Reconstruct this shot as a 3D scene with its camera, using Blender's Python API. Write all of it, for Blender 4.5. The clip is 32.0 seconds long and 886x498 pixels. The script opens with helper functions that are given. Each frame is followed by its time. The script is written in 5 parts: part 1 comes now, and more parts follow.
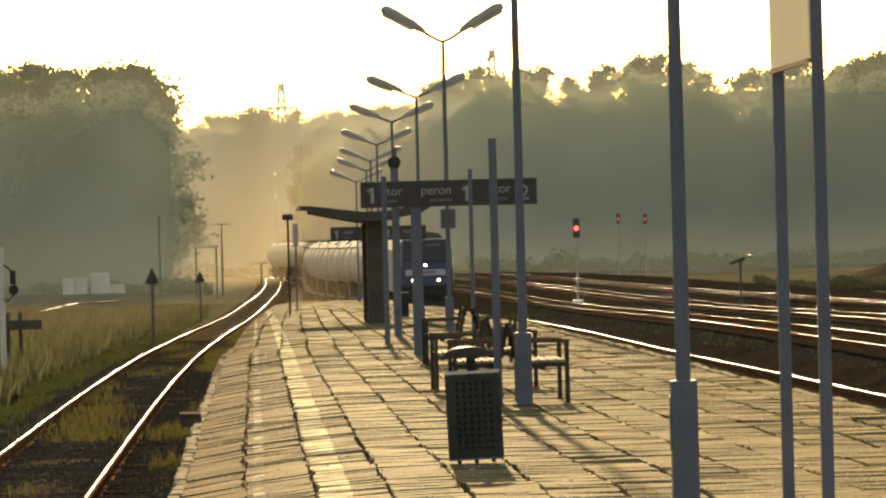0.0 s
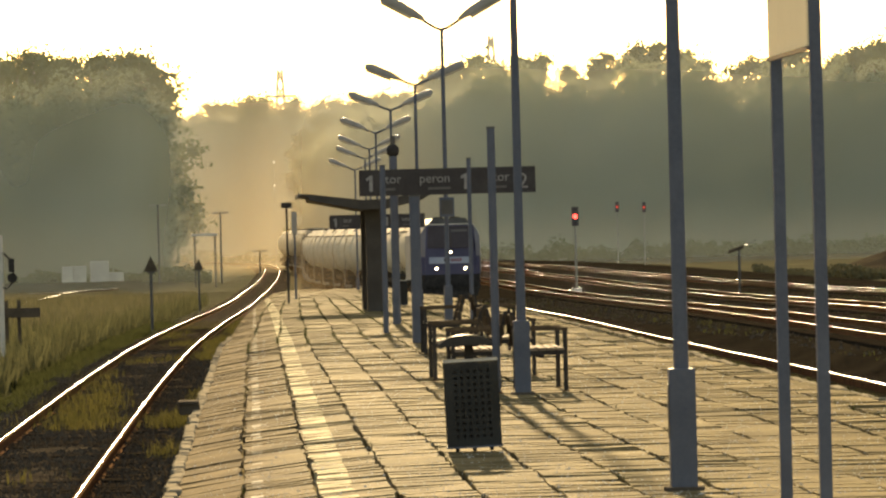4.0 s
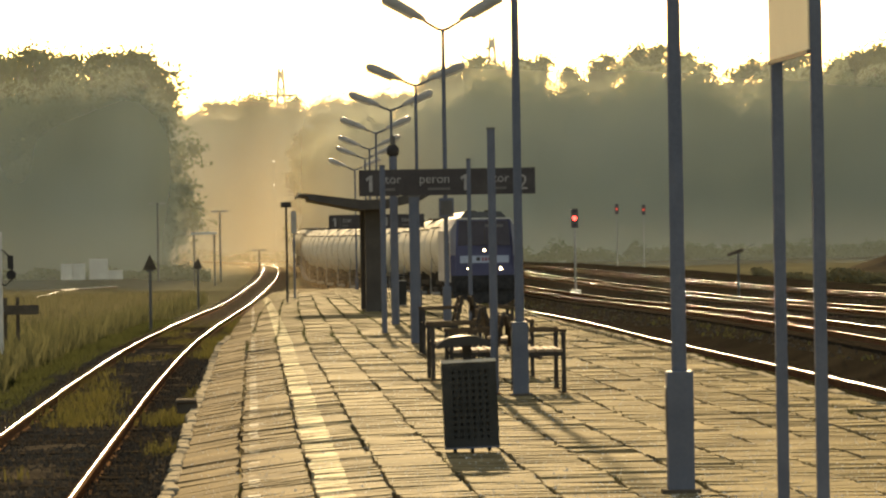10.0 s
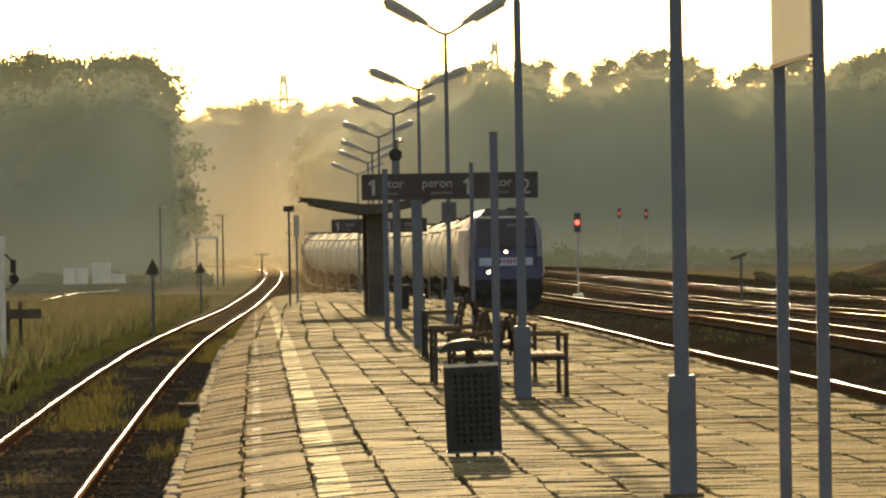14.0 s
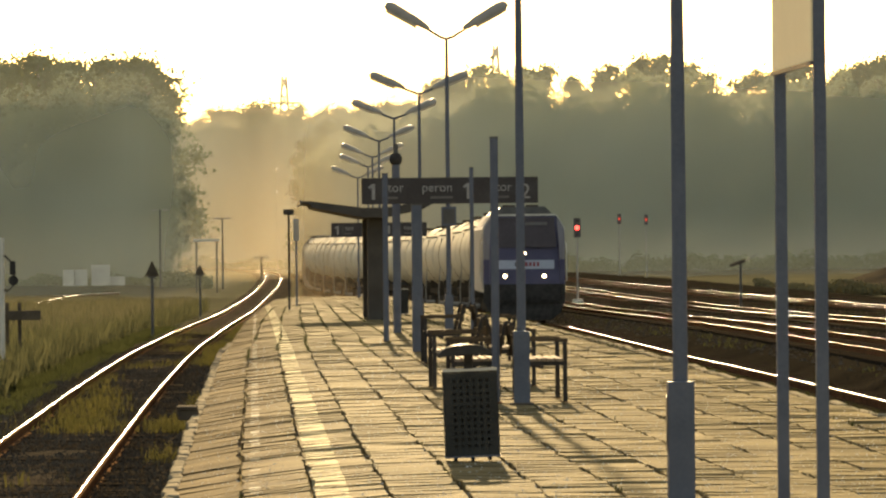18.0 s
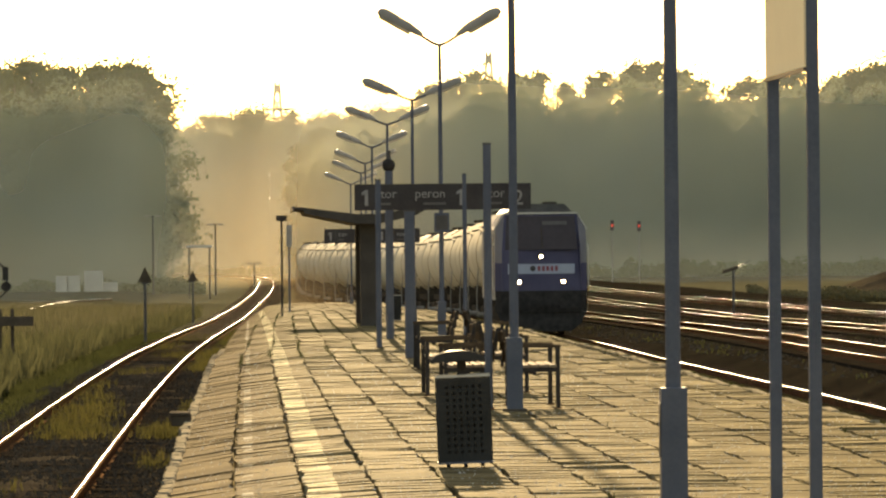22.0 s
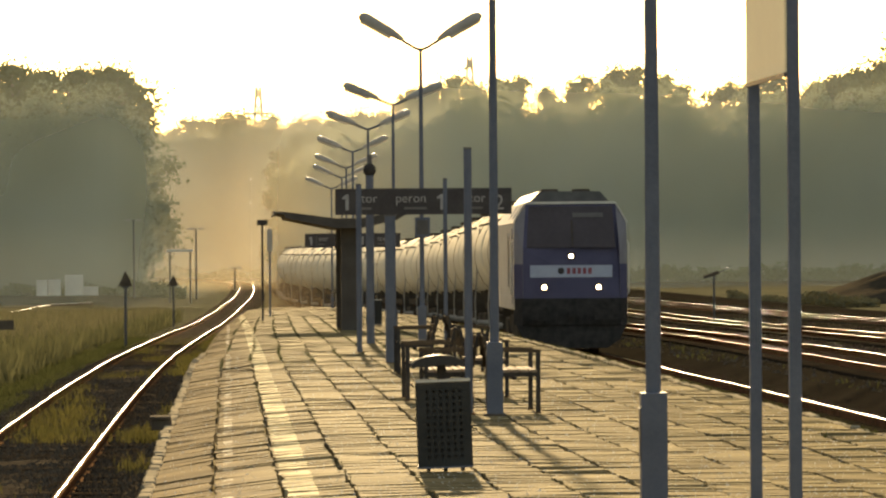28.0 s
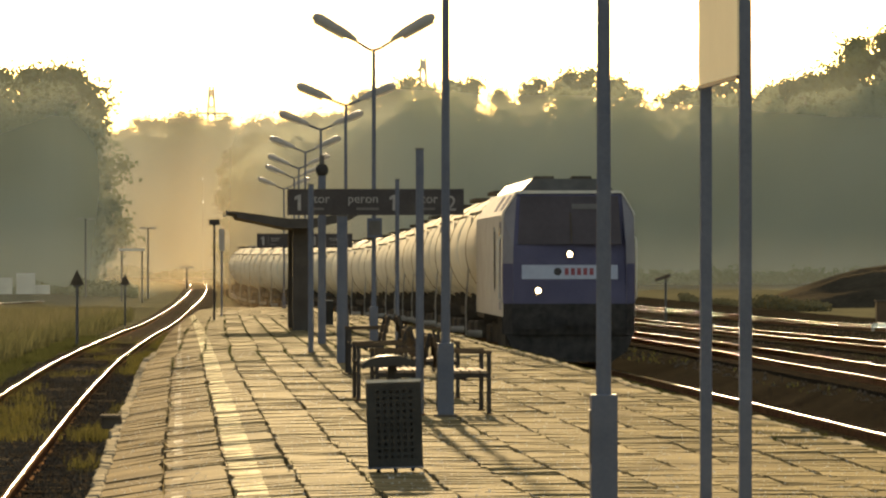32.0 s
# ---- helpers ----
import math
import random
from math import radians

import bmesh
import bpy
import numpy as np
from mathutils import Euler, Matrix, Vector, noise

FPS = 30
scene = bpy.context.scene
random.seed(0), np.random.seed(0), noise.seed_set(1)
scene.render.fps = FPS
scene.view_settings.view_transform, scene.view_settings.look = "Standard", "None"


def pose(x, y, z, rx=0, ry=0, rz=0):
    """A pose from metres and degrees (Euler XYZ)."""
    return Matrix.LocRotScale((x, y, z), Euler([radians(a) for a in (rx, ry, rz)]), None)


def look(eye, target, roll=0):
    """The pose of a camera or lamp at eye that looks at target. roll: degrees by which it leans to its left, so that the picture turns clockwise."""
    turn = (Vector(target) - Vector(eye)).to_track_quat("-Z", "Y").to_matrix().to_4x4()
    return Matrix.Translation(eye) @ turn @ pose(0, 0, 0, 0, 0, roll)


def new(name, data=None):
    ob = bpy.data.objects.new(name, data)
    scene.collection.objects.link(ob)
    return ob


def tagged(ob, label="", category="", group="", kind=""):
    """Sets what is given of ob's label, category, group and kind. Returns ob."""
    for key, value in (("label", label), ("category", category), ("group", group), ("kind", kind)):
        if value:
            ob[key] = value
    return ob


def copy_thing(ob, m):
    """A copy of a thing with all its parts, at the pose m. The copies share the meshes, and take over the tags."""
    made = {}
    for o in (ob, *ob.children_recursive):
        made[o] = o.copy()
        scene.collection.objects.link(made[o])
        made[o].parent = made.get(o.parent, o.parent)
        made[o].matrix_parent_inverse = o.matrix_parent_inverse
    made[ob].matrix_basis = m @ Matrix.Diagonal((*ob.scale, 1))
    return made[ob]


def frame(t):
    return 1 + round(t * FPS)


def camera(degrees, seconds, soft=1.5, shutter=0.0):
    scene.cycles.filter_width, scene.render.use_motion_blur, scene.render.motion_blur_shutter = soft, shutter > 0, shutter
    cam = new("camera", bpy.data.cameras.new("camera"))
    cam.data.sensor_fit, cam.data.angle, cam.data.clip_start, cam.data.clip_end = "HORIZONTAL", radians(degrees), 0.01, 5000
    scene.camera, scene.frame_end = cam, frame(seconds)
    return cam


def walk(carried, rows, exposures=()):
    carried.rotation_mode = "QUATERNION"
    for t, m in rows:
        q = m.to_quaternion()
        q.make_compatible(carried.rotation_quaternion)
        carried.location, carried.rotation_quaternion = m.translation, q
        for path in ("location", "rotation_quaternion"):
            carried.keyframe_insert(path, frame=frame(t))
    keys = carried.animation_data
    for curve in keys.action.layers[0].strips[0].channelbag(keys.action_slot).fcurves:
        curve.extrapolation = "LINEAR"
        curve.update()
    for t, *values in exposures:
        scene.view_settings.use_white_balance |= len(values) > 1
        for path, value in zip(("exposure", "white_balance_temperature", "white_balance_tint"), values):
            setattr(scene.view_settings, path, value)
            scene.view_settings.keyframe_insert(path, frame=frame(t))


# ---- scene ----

# rails lie at z = 0 near the camera, the platform at 0.76, the eye 1.6 above it; +y runs along the platform
cam = camera(8.1533, 32.0, soft=2.3)
PATH = (
    # seconds, eye x, eye z, yaw to the right, pitch up, roll
    (0, -0.007, 2.363, 1.8330, 0.0463, -1.490),
    (0.5, -0.007, 2.363, 1.8381, 0.0320, -1.553),
    (1, -0.006, 2.362, 1.8402, 0.0182, -1.599),
    (1.5, -0.006, 2.362, 1.8389, 0.0042, -1.626),
    (2, -0.005, 2.362, 1.8352, -0.0103, -1.672),
    (2.5, -0.004, 2.362, 1.8304, -0.0257, -1.715),
    (3, -0.003, 2.361, 1.8291, -0.0402, -1.699),
    (3.5, -0.002, 2.361, 1.8327, -0.0508, -1.602),
    (5.5, 0.000, 2.357, 1.8522, -0.1095, -1.093),
    (6, 0.000, 2.357, 1.8497, -0.1300, -1.059),
    (6.5, 0.001, 2.358, 1.8465, -0.1438, -1.023),
    (7, 0.001, 2.359, 1.8442, -0.1437, -1.007),
    (7.5, 0.001, 2.360, 1.8426, -0.1332, -1.035),
    (8, 0.001, 2.360, 1.8422, -0.1189, -1.051),
    (8.5, 0.001, 2.360, 1.8429, -0.1036, -1.038),
    (9, 0.000, 2.360, 1.8440, -0.0879, -1.025),
    (9.5, 0.000, 2.360, 1.8453, -0.0715, -1.001),
    (10, -0.000, 2.359, 1.8469, -0.0556, -0.969),
    (10.5, -0.001, 2.360, 1.8484, -0.0427, -0.950),
    (11, -0.001, 2.360, 1.8486, -0.0340, -0.948),
    (11.5, -0.001, 2.360, 1.8460, -0.0282, -0.952),
    (12, -0.000, 2.360, 1.8411, -0.0241, -0.958),
    (12.5, -0.000, 2.360, 1.8357, -0.0212, -0.962),
    (13, 0.001, 2.359, 1.8305, -0.0189, -0.960),
    (13.5, 0.001, 2.359, 1.8261, -0.0176, -0.963),
    (14, 0.002, 2.359, 1.8221, -0.0170, -0.966),
    (14.5, 0.002, 2.359, 1.8163, -0.0157, -0.976),
    (16.5, 0.003, 2.360, 1.8155, 0.0123, -0.662),
    (17, 0.002, 2.360, 1.8155, 0.0148, -0.623),
    (17.5, 0.002, 2.360, 1.8191, 0.0195, -0.589),
    (18, 0.002, 2.360, 1.8262, 0.0235, -0.567),
    (18.5, 0.001, 2.359, 1.8343, 0.0270, -0.555),
    (19, 0.001, 2.359, 1.8424, 0.0300, -0.546),
    (19.5, 0.001, 2.358, 1.8511, 0.0314, -0.540),
    (20, 0.001, 2.358, 1.8603, 0.0337, -0.528),
    (20.5, 0.000, 2.358, 1.8687, 0.0389, -0.523),
    (21, 0.000, 2.358, 1.8766, 0.0485, -0.530),
    (21.5, 0.000, 2.358, 1.8848, 0.0632, -0.523),
    (22, 0.001, 2.358, 1.8926, 0.0810, -0.522),
    (22.5, 0.001, 2.358, 1.8996, 0.0990, -0.556),
    (23, 0.002, 2.359, 1.9072, 0.1150, -0.581),
    (23.5, 0.002, 2.359, 1.9180, 0.1285, -0.567),
    (24, 0.002, 2.359, 1.9331, 0.1372, -0.527),
    (24.5, 0.002, 2.359, 1.9501, 0.1383, -0.498),
    (25, 0.002, 2.359, 1.9679, 0.1353, -0.498),
    (25.5, 0.002, 2.359, 1.9872, 0.1330, -0.487),
    (27.5, 0.003, 2.357, 2.0577, 0.1219, -0.407),
    (28, 0.003, 2.357, 2.0707, 0.1231, -0.401),
    (28.5, 0.003, 2.357, 2.0866, 0.1253, -0.388),
    (29, 0.003, 2.357, 2.1079, 0.1278, -0.369),
    (29.5, 0.002, 2.357, 2.1444, 0.1295, -0.345),
    (30, 0.003, 2.357, 2.2054, 0.1299, -0.316),
    (30.5, 0.003, 2.356, 2.2809, 0.1304, -0.250),
    (31, 0.005, 2.355, 2.3567, 0.1304, -0.160),
    (31.5, 0.006, 2.354, 2.4327, 0.1307, -0.079),
    (32, 0.008, 2.352, 2.5118, 0.1329, -0.002),
)


def aim(x, z, yaw, pitch, roll):
    a, b = radians(yaw), radians(pitch)
    eye = Vector((x, 0, z))
    return look(eye, eye + Vector((math.sin(a) * math.cos(b), math.cos(a) * math.cos(b), math.sin(b))) * 100, roll)


walk(cam, [(t, aim(*p)) for t, *p in PATH], exposures=[(0, 2.8, 8300, 10), (32, 2.8, 8300, 10)])

# ---- light ----
SUN_UP, SUN_AZ = 10.5, 0.7
world = bpy.data.worlds.new("world")
scene.world = world
world.use_nodes = True
wn = world.node_tree.nodes
sky = wn.new("ShaderNodeTexSky")
sky.sky_type, sky.sun_disc = "NISHITA", False
sky.sun_elevation, sky.sun_rotation = radians(SUN_UP), radians(SUN_AZ)
sky.air_density, sky.dust_density, sky.ozone_density = 1.0, 1.6, 1.0
# morning haze: the clear sky's glow, thinned, with an even pale veil over all of it
veil = wn.new("ShaderNodeMix")
veil.data_type, veil.blend_type = "RGBA", "ADD"
veil.inputs["Factor"].default_value = 1.0
veil.inputs["B"].default_value = (1.0, 1.02, 1.05, 1)
world.node_tree.links.new(sky.outputs["Color"], veil.inputs["A"])
wn["Background"].inputs["Strength"].default_value = 0.03
world.node_tree.links.new(veil.outputs["Result"], wn["Background"].inputs["Color"])
sun = new("sun", bpy.data.lights.new("sun", "SUN"))
sun.data.energy, sun.data.angle, sun.data.color = 5.0, radians(0.5), (1.0, 0.825, 0.56)
sun.matrix_basis = look((0, 0, 0), (-math.sin(radians(SUN_AZ)), -math.cos(radians(SUN_AZ)), -math.tan(radians(SUN_UP))))


# ---- materials ----
def nodes_of(name):
    m = bpy.data.materials.new(name)
    m.use_nodes = True
    return m, m.node_tree.nodes, m.node_tree.links, m.node_tree.nodes["Principled BSDF"]


def matter(name, a, b, rough=0.7, metal=0.0, scale=3.0, fine=40.0, bump=0.3, depth=0.01, objects=0.0, stretch=(1, 1, 1), spec=0.5, islands=0.0, world_size=False, gloss=0.0):
    """Two base colours mixed by coarse and fine noise at world size, with fine relief."""
    m, n, l, p = nodes_of(name)
    geo = n.new("ShaderNodeNewGeometry")
    mapping = n.new("ShaderNodeMapping")
    mapping.inputs["Scale"].default_value = stretch
    tex = n.new("ShaderNodeTexCoord")
    l.new(geo.outputs["Position"] if world_size else tex.outputs["Object"], mapping.inputs["Vector"])
    big, small = n.new("ShaderNodeTexNoise"), n.new("ShaderNodeTexNoise")
    big.inputs["Scale"].default_value, small.inputs["Scale"].default_value = scale, fine
    big.inputs["Detail"].default_value, small.inputs["Detail"].default_value = 4, 3
    for t in (big, small):
        l.new(mapping.outputs[0], t.inputs["Vector"])
    add = n.new("ShaderNodeMath")
    add.operation = "MULTIPLY_ADD"
    l.new(small.outputs["Fac"], add.inputs[0])
    add.inputs[1].default_value = 0.5
    l.new(big.outputs["Fac"], add.inputs[2])
    value = add.outputs[0]
    if objects or islands:
        more = n.new("ShaderNodeMath")
        more.operation = "MULTIPLY_ADD"
        if objects:
            info = n.new("ShaderNodeObjectInfo")
            l.new(info.outputs["Random"], more.inputs[0])
        else:
            l.new(geo.outputs["Random Per Island"], more.inputs[0])
        more.inputs[1].default_value = objects or islands
        l.new(value, more.inputs[2])
        value = more.outputs[0]
    ramp = n.new("ShaderNodeMapRange")
    ramp.inputs["From Min"].default_value, ramp.inputs["From Max"].default_value = 0.45, 1.05 + (objects or islands)
    l.new(value, ramp.inputs["Value"])
    mix = n.new("ShaderNodeMix")
    mix.data_type = "RGBA"
    mix.inputs["A"].default_value, mix.inputs["B"].default_value = (*a, 1), (*b, 1)
    l.new(ramp.outputs[0], mix.inputs["Factor"])
    l.new(mix.outputs["Result"], p.inputs["Base Color"])
    p.inputs["Metallic"].default_value, p.inputs["Roughness"].default_value = metal, rough
    p.inputs["Specular IOR Level"].default_value = spec
    if bump:
        bn = n.new("ShaderNodeBump")
        bn.inputs["Strength"].default_value, bn.inputs["Distance"].default_value = bump, depth
        l.new(add.outputs[0], bn.inputs["Height"])
        l.new(bn.outputs[0], p.inputs["Normal"])
    if gloss:
        sheen, both = n.new("ShaderNodeBsdfAnisotropic"), n.new("ShaderNodeMixShader")
        sheen.inputs["Roughness"].default_value = min(0.6, rough)
        both.inputs[0].default_value = gloss
        l.new(p.outputs[0], both.inputs[1])
        l.new(sheen.outputs[0], both.inputs[2])
        l.new(both.outputs[0], n["Material Output"].inputs["Surface"])
    return m


def leafy(name, a, b, through_it=0.5, patches=0.09):
    """Leaves: a dull face and light that comes through, two greens mixed leaf by leaf."""
    m, n, l, p = nodes_of(name)
    geo = n.new("ShaderNodeNewGeometry")
    mix = n.new("ShaderNodeMix")
    mix.data_type = "RGBA"
    mix.inputs["A"].default_value, mix.inputs["B"].default_value = (*a, 1), (*b, 1)
    patch = n.new("ShaderNodeTexNoise")
    patch.inputs["Scale"].default_value, patch.inputs["Detail"].default_value = patches, 3
    l.new(geo.outputs["Position"], patch.inputs["Vector"])
    sharper = n.new("ShaderNodeMapRange")
    sharper.inputs["From Min"].default_value, sharper.inputs["From Max"].default_value = 0.2, 0.8
    l.new(patch.outputs["Fac"], sharper.inputs["Value"])
    blend = n.new("ShaderNodeMix")
    blend.inputs["Factor"].default_value = 0.75
    l.new(geo.outputs["Random Per Island"], blend.inputs["A"])
    l.new(sharper.outputs[0], blend.inputs["B"])
    l.new(blend.outputs["Result"], mix.inputs["Factor"])
    l.new(mix.outputs["Result"], p.inputs["Base Color"])
    p.inputs["Roughness"].default_value = 0.7
    p.inputs["Specular IOR Level"].default_value = 0.0
    tr = n.new("ShaderNodeBsdfTranslucent")
    l.new(mix.outputs["Result"], tr.inputs["Color"])
    both = n.new("ShaderNodeMixShader")
    both.inputs[0].default_value = through_it
    l.new(p.outputs[0], both.inputs[1])
    l.new(tr.outputs[0], both.inputs[2])
    l.new(both.outputs[0], n["Material Output"].inputs["Surface"])
    return m


def vapour(name, colour, most, low, high, through_it, wisps):
    """Thin mist: most light passes, the rest is scattered; it thins out between the heights low and high and in wisps."""
    m, n, l, p = nodes_of(name)
    geo, sep = n.new("ShaderNodeNewGeometry"), n.new("ShaderNodeSeparateXYZ")
    l.new(geo.outputs["Position"], sep.inputs[0])
    up = n.new("ShaderNodeMapRange")
    up.interpolation_type = "SMOOTHSTEP"
    up.inputs["From Min"].default_value, up.inputs["From Max"].default_value = high, low
    l.new(sep.outputs["Z"], up.inputs["Value"])
    wisp, spread = n.new("ShaderNodeTexNoise"), n.new("ShaderNodeMapRange")
    wisp.inputs["Scale"].default_value, wisp.inputs["Detail"].default_value = wisps, 2
    l.new(geo.outputs["Position"], wisp.inputs["Vector"])
    spread.inputs["From Min"].default_value, spread.inputs["From Max"].default_value = 0.25, 0.75
    spread.inputs["To Min"].default_value, spread.inputs["To Max"].default_value = 0.75 * most, most
    l.new(wisp.outputs["Fac"], spread.inputs["Value"])
    # the thinning towards the ends of a bank is a property of its mesh
    ends, a, b = n.new("ShaderNodeAttribute"), n.new("ShaderNodeMath"), n.new("ShaderNodeMath")
    ends.attribute_name = "thickness"
    a.operation = b.operation = "MULTIPLY"
    l.new(up.outputs[0], a.inputs[0])
    l.new(spread.outputs[0], a.inputs[1])
    l.new(a.outputs[0], b.inputs[0])
    l.new(ends.outputs["Fac"], b.inputs[1])
    clear, back, pale, all_of_it = n.new("ShaderNodeBsdfTransparent"), n.new("ShaderNodeBsdfTranslucent"), n.new("ShaderNodeMixShader"), n.new("ShaderNodeMixShader")
    p.inputs["Base Color"].default_value = back.inputs["Color"].default_value = (*colour, 1)
    p.inputs["Roughness"].default_value, p.inputs["Specular IOR Level"].default_value = 1.0, 0.0
    pale.inputs[0].default_value = through_it
    l.new(p.outputs[0], pale.inputs[1])
    l.new(back.outputs[0], pale.inputs[2])
    l.new(b.outputs[0], all_of_it.inputs[0])
    l.new(clear.outputs[0], all_of_it.inputs[1])
    l.new(pale.outputs[0], all_of_it.inputs[2])
    l.new(all_of_it.outputs[0], n["Material Output"].inputs["Surface"])
    return m


def glowing(name, colour, strength):
    m, n, l, p = nodes_of(name)
    p.inputs["Base Color"].default_value = (*[0.12 * min(1, c) for c in colour], 1)
    p.inputs["Emission Color"].default_value = (*colour, 1)
    p.inputs["Emission Strength"].default_value = strength
    return m


def polished(name, a, b, rough):
    """Steel worn bright by wheels, streaked along the rail."""
    m, n, l, p = nodes_of(name)
    tex, mapping, streak = n.new("ShaderNodeTexCoord"), n.new("ShaderNodeMapping"), n.new("ShaderNodeTexNoise")
    mapping.inputs["Scale"].default_value = (40, 0.6, 1)
    streak.inputs["Scale"].default_value, streak.inputs["Detail"].default_value = 1.0, 4
    l.new(tex.outputs["Object"], mapping.inputs["Vector"])
    l.new(mapping.outputs[0], streak.inputs["Vector"])
    mix = n.new("ShaderNodeMix")
    mix.data_type = "RGBA"
    mix.inputs["A"].default_value, mix.inputs["B"].default_value = (*a, 1), (*b, 1)
    l.new(streak.outputs["Fac"], mix.inputs["Factor"])
    gloss = n.new("ShaderNodeBsdfAnisotropic")
    gloss.inputs["Roughness"].default_value = rough
    l.new(mix.outputs["Result"], gloss.inputs["Color"])
    l.new(gloss.outputs[0], n["Material Output"].inputs["Surface"])
    return m


def slab_matter():
    """Worn concrete slabs; a yellow band and a pale band are painted along the platform and mostly worn."""
    m = matter("platform_concrete", (0.037, 0.030, 0.0165), (0.256, 0.211, 0.118), rough=0.8, scale=1.4, fine=26, bump=1.0, depth=0.022, islands=0.35, spec=0.0, world_size=True, gloss=0.0065)
    n, l, p = m.node_tree.nodes, m.node_tree.links, m.node_tree.nodes["Principled BSDF"]
    geo, sep = n.new("ShaderNodeNewGeometry"), n.new("ShaderNodeSeparateXYZ")
    l.new(geo.outputs["Position"], sep.inputs[0])
    # the bands follow the platform's slight bend
    beyond, along = n.new("ShaderNodeMath"), n.new("ShaderNodeMath")
    beyond.operation, along.operation = "SUBTRACT", "MULTIPLY_ADD"
    beyond.use_clamp = False
    l.new(sep.outputs["Y"], beyond.inputs[0])
    beyond.inputs[1].default_value = 45.0
    l.new(beyond.outputs[0], along.inputs[0])
    along.inputs[1].default_value = -0.0016
    l.new(sep.outputs["X"], along.inputs[2])
    wear = n.new("ShaderNodeTexNoise")
    wear.inputs["Scale"].default_value, wear.inputs["Detail"].default_value = 2.2, 6
    l.new(geo.outputs["Position"], wear.inputs["Vector"])
    ragged, shifted = n.new("ShaderNodeTexNoise"), n.new("ShaderNodeMath")
    ragged.inputs["Scale"].default_value = 1.6
    l.new(geo.outputs["Position"], ragged.inputs["Vector"])
    shifted.operation = "MULTIPLY_ADD"
    shifted.inputs[1].default_value = 0.09
    l.new(ragged.outputs["Fac"], shifted.inputs[0])
    l.new(along.outputs[0], shifted.inputs[2])
    along = shifted
    before = p.inputs["Base Color"].links[0].from_socket
    # oily brown dirt along the edge of the far-side track
    reach, dirt = n.new("ShaderNodeMapRange"), n.new("ShaderNodeMix")
    reach.inputs["From Min"].default_value, reach.inputs["From Max"].default_value = 0.9, 0.0
    reach.inputs["To Min"].default_value, reach.inputs["To Max"].default_value = 0.0, 0.75
    l.new(along.outputs[0], reach.inputs["Value"])
    dirt.data_type, dirt.blend_type = "RGBA", "MULTIPLY"
    dirt.inputs["B"].default_value = (0.50, 0.42, 0.34, 1)
    l.new(reach.outputs[0], dirt.inputs["Factor"])
    l.new(before, dirt.inputs["A"])
    before = dirt.outputs["Result"]
    for lo, hi, colour, cut in ((0.515, 0.745, (0.423, 0.382, 0.248), 0.44), (0.06, 0.145, (0.44, 0.41, 0.34), 0.52)):
        steps = []
        for edge, op in ((lo, "GREATER_THAN"), (hi, "LESS_THAN")):
            s = n.new("ShaderNodeMath")
            s.operation = op
            s.inputs[1].default_value = edge
            l.new(along.outputs[0], s.inputs[0])
            steps.append(s)
        w = n.new("ShaderNodeMapRange")
        w.inputs["From Min"].default_value, w.inputs["From Max"].default_value = cut, cut + 0.12
        l.new(wear.outputs["Fac"], w.inputs["Value"])
        steps.append(w)
        v = steps[0].outputs[0]
        for s in steps[1:]:
            mul = n.new("ShaderNodeMath")
            mul.operation = "MULTIPLY"
            l.new(v, mul.inputs[0])
            l.new(s.outputs[0], mul.inputs[1])
            v = mul.outputs[0]
        mix = n.new("ShaderNodeMix")
        mix.data_type = "RGBA"
        l.new(v, mix.inputs["Factor"])
        l.new(before, mix.inputs["A"])
        mix.inputs["B"].default_value = (*colour, 1)
        before = mix.outputs["Result"]
    l.new(before, p.inputs["Base Color"])
    return m


SLAB = slab_matter()
KERB = matter("kerb_concrete", (0.145, 0.129, 0.094), (0.313, 0.275, 0.207), rough=1.0, scale=4, fine=50, objects=0.3, spec=0.0)
EARTH = matter("platform_core", (0.117, 0.105, 0.0702), (0.257, 0.211, 0.117), scale=3, fine=30, rough=0.95, bump=0.6, spec=0.0)
GROUND = matter("meadow_soil", (0.0368, 0.0374, 0.0256), (0.0791, 0.075, 0.0482), scale=0.25, fine=3.0, rough=0.95, bump=0.8, depth=0.08, spec=0.0)
BALLAST = matter("oily_ballast", (0.0159, 0.0133, 0.0113), (0.0477, 0.0411, 0.0319), scale=0.8, fine=14, rough=0.95, bump=1.0, depth=0.05, spec=0.0)
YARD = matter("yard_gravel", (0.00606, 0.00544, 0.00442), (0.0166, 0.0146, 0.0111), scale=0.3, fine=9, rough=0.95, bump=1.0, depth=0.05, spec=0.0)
STONE = matter("ballast_stone", (0.0286, 0.0239, 0.019), (0.107, 0.0882, 0.0669), scale=6, fine=40, rough=0.9, islands=0.4, spec=0.0)
RAIL_TOP = polished("polished_rail", (0.099, 0.101, 0.109), (0.168, 0.171, 0.183), 0.19)
YARD_TOP = polished("yard_rail", (0.0204, 0.0211, 0.0232), (0.068, 0.0694, 0.0749), 0.24)
RUST = matter("rusty_rail", (0.0648, 0.0389, 0.0238), (0.151, 0.0821, 0.0432), rough=0.95, scale=4, fine=60, spec=0.0)
SLEEPER = matter("sleeper_wood", (0.0132, 0.011, 0.00881), (0.0386, 0.031, 0.022), rough=1.0, scale=5, fine=50, objects=0.3, spec=0.0)
POST = matter("grey_post_paint", (0.0752, 0.0889, 0.123), (0.113, 0.13, 0.171), rough=0.7, scale=3, fine=40, bump=0.1, spec=0.015)
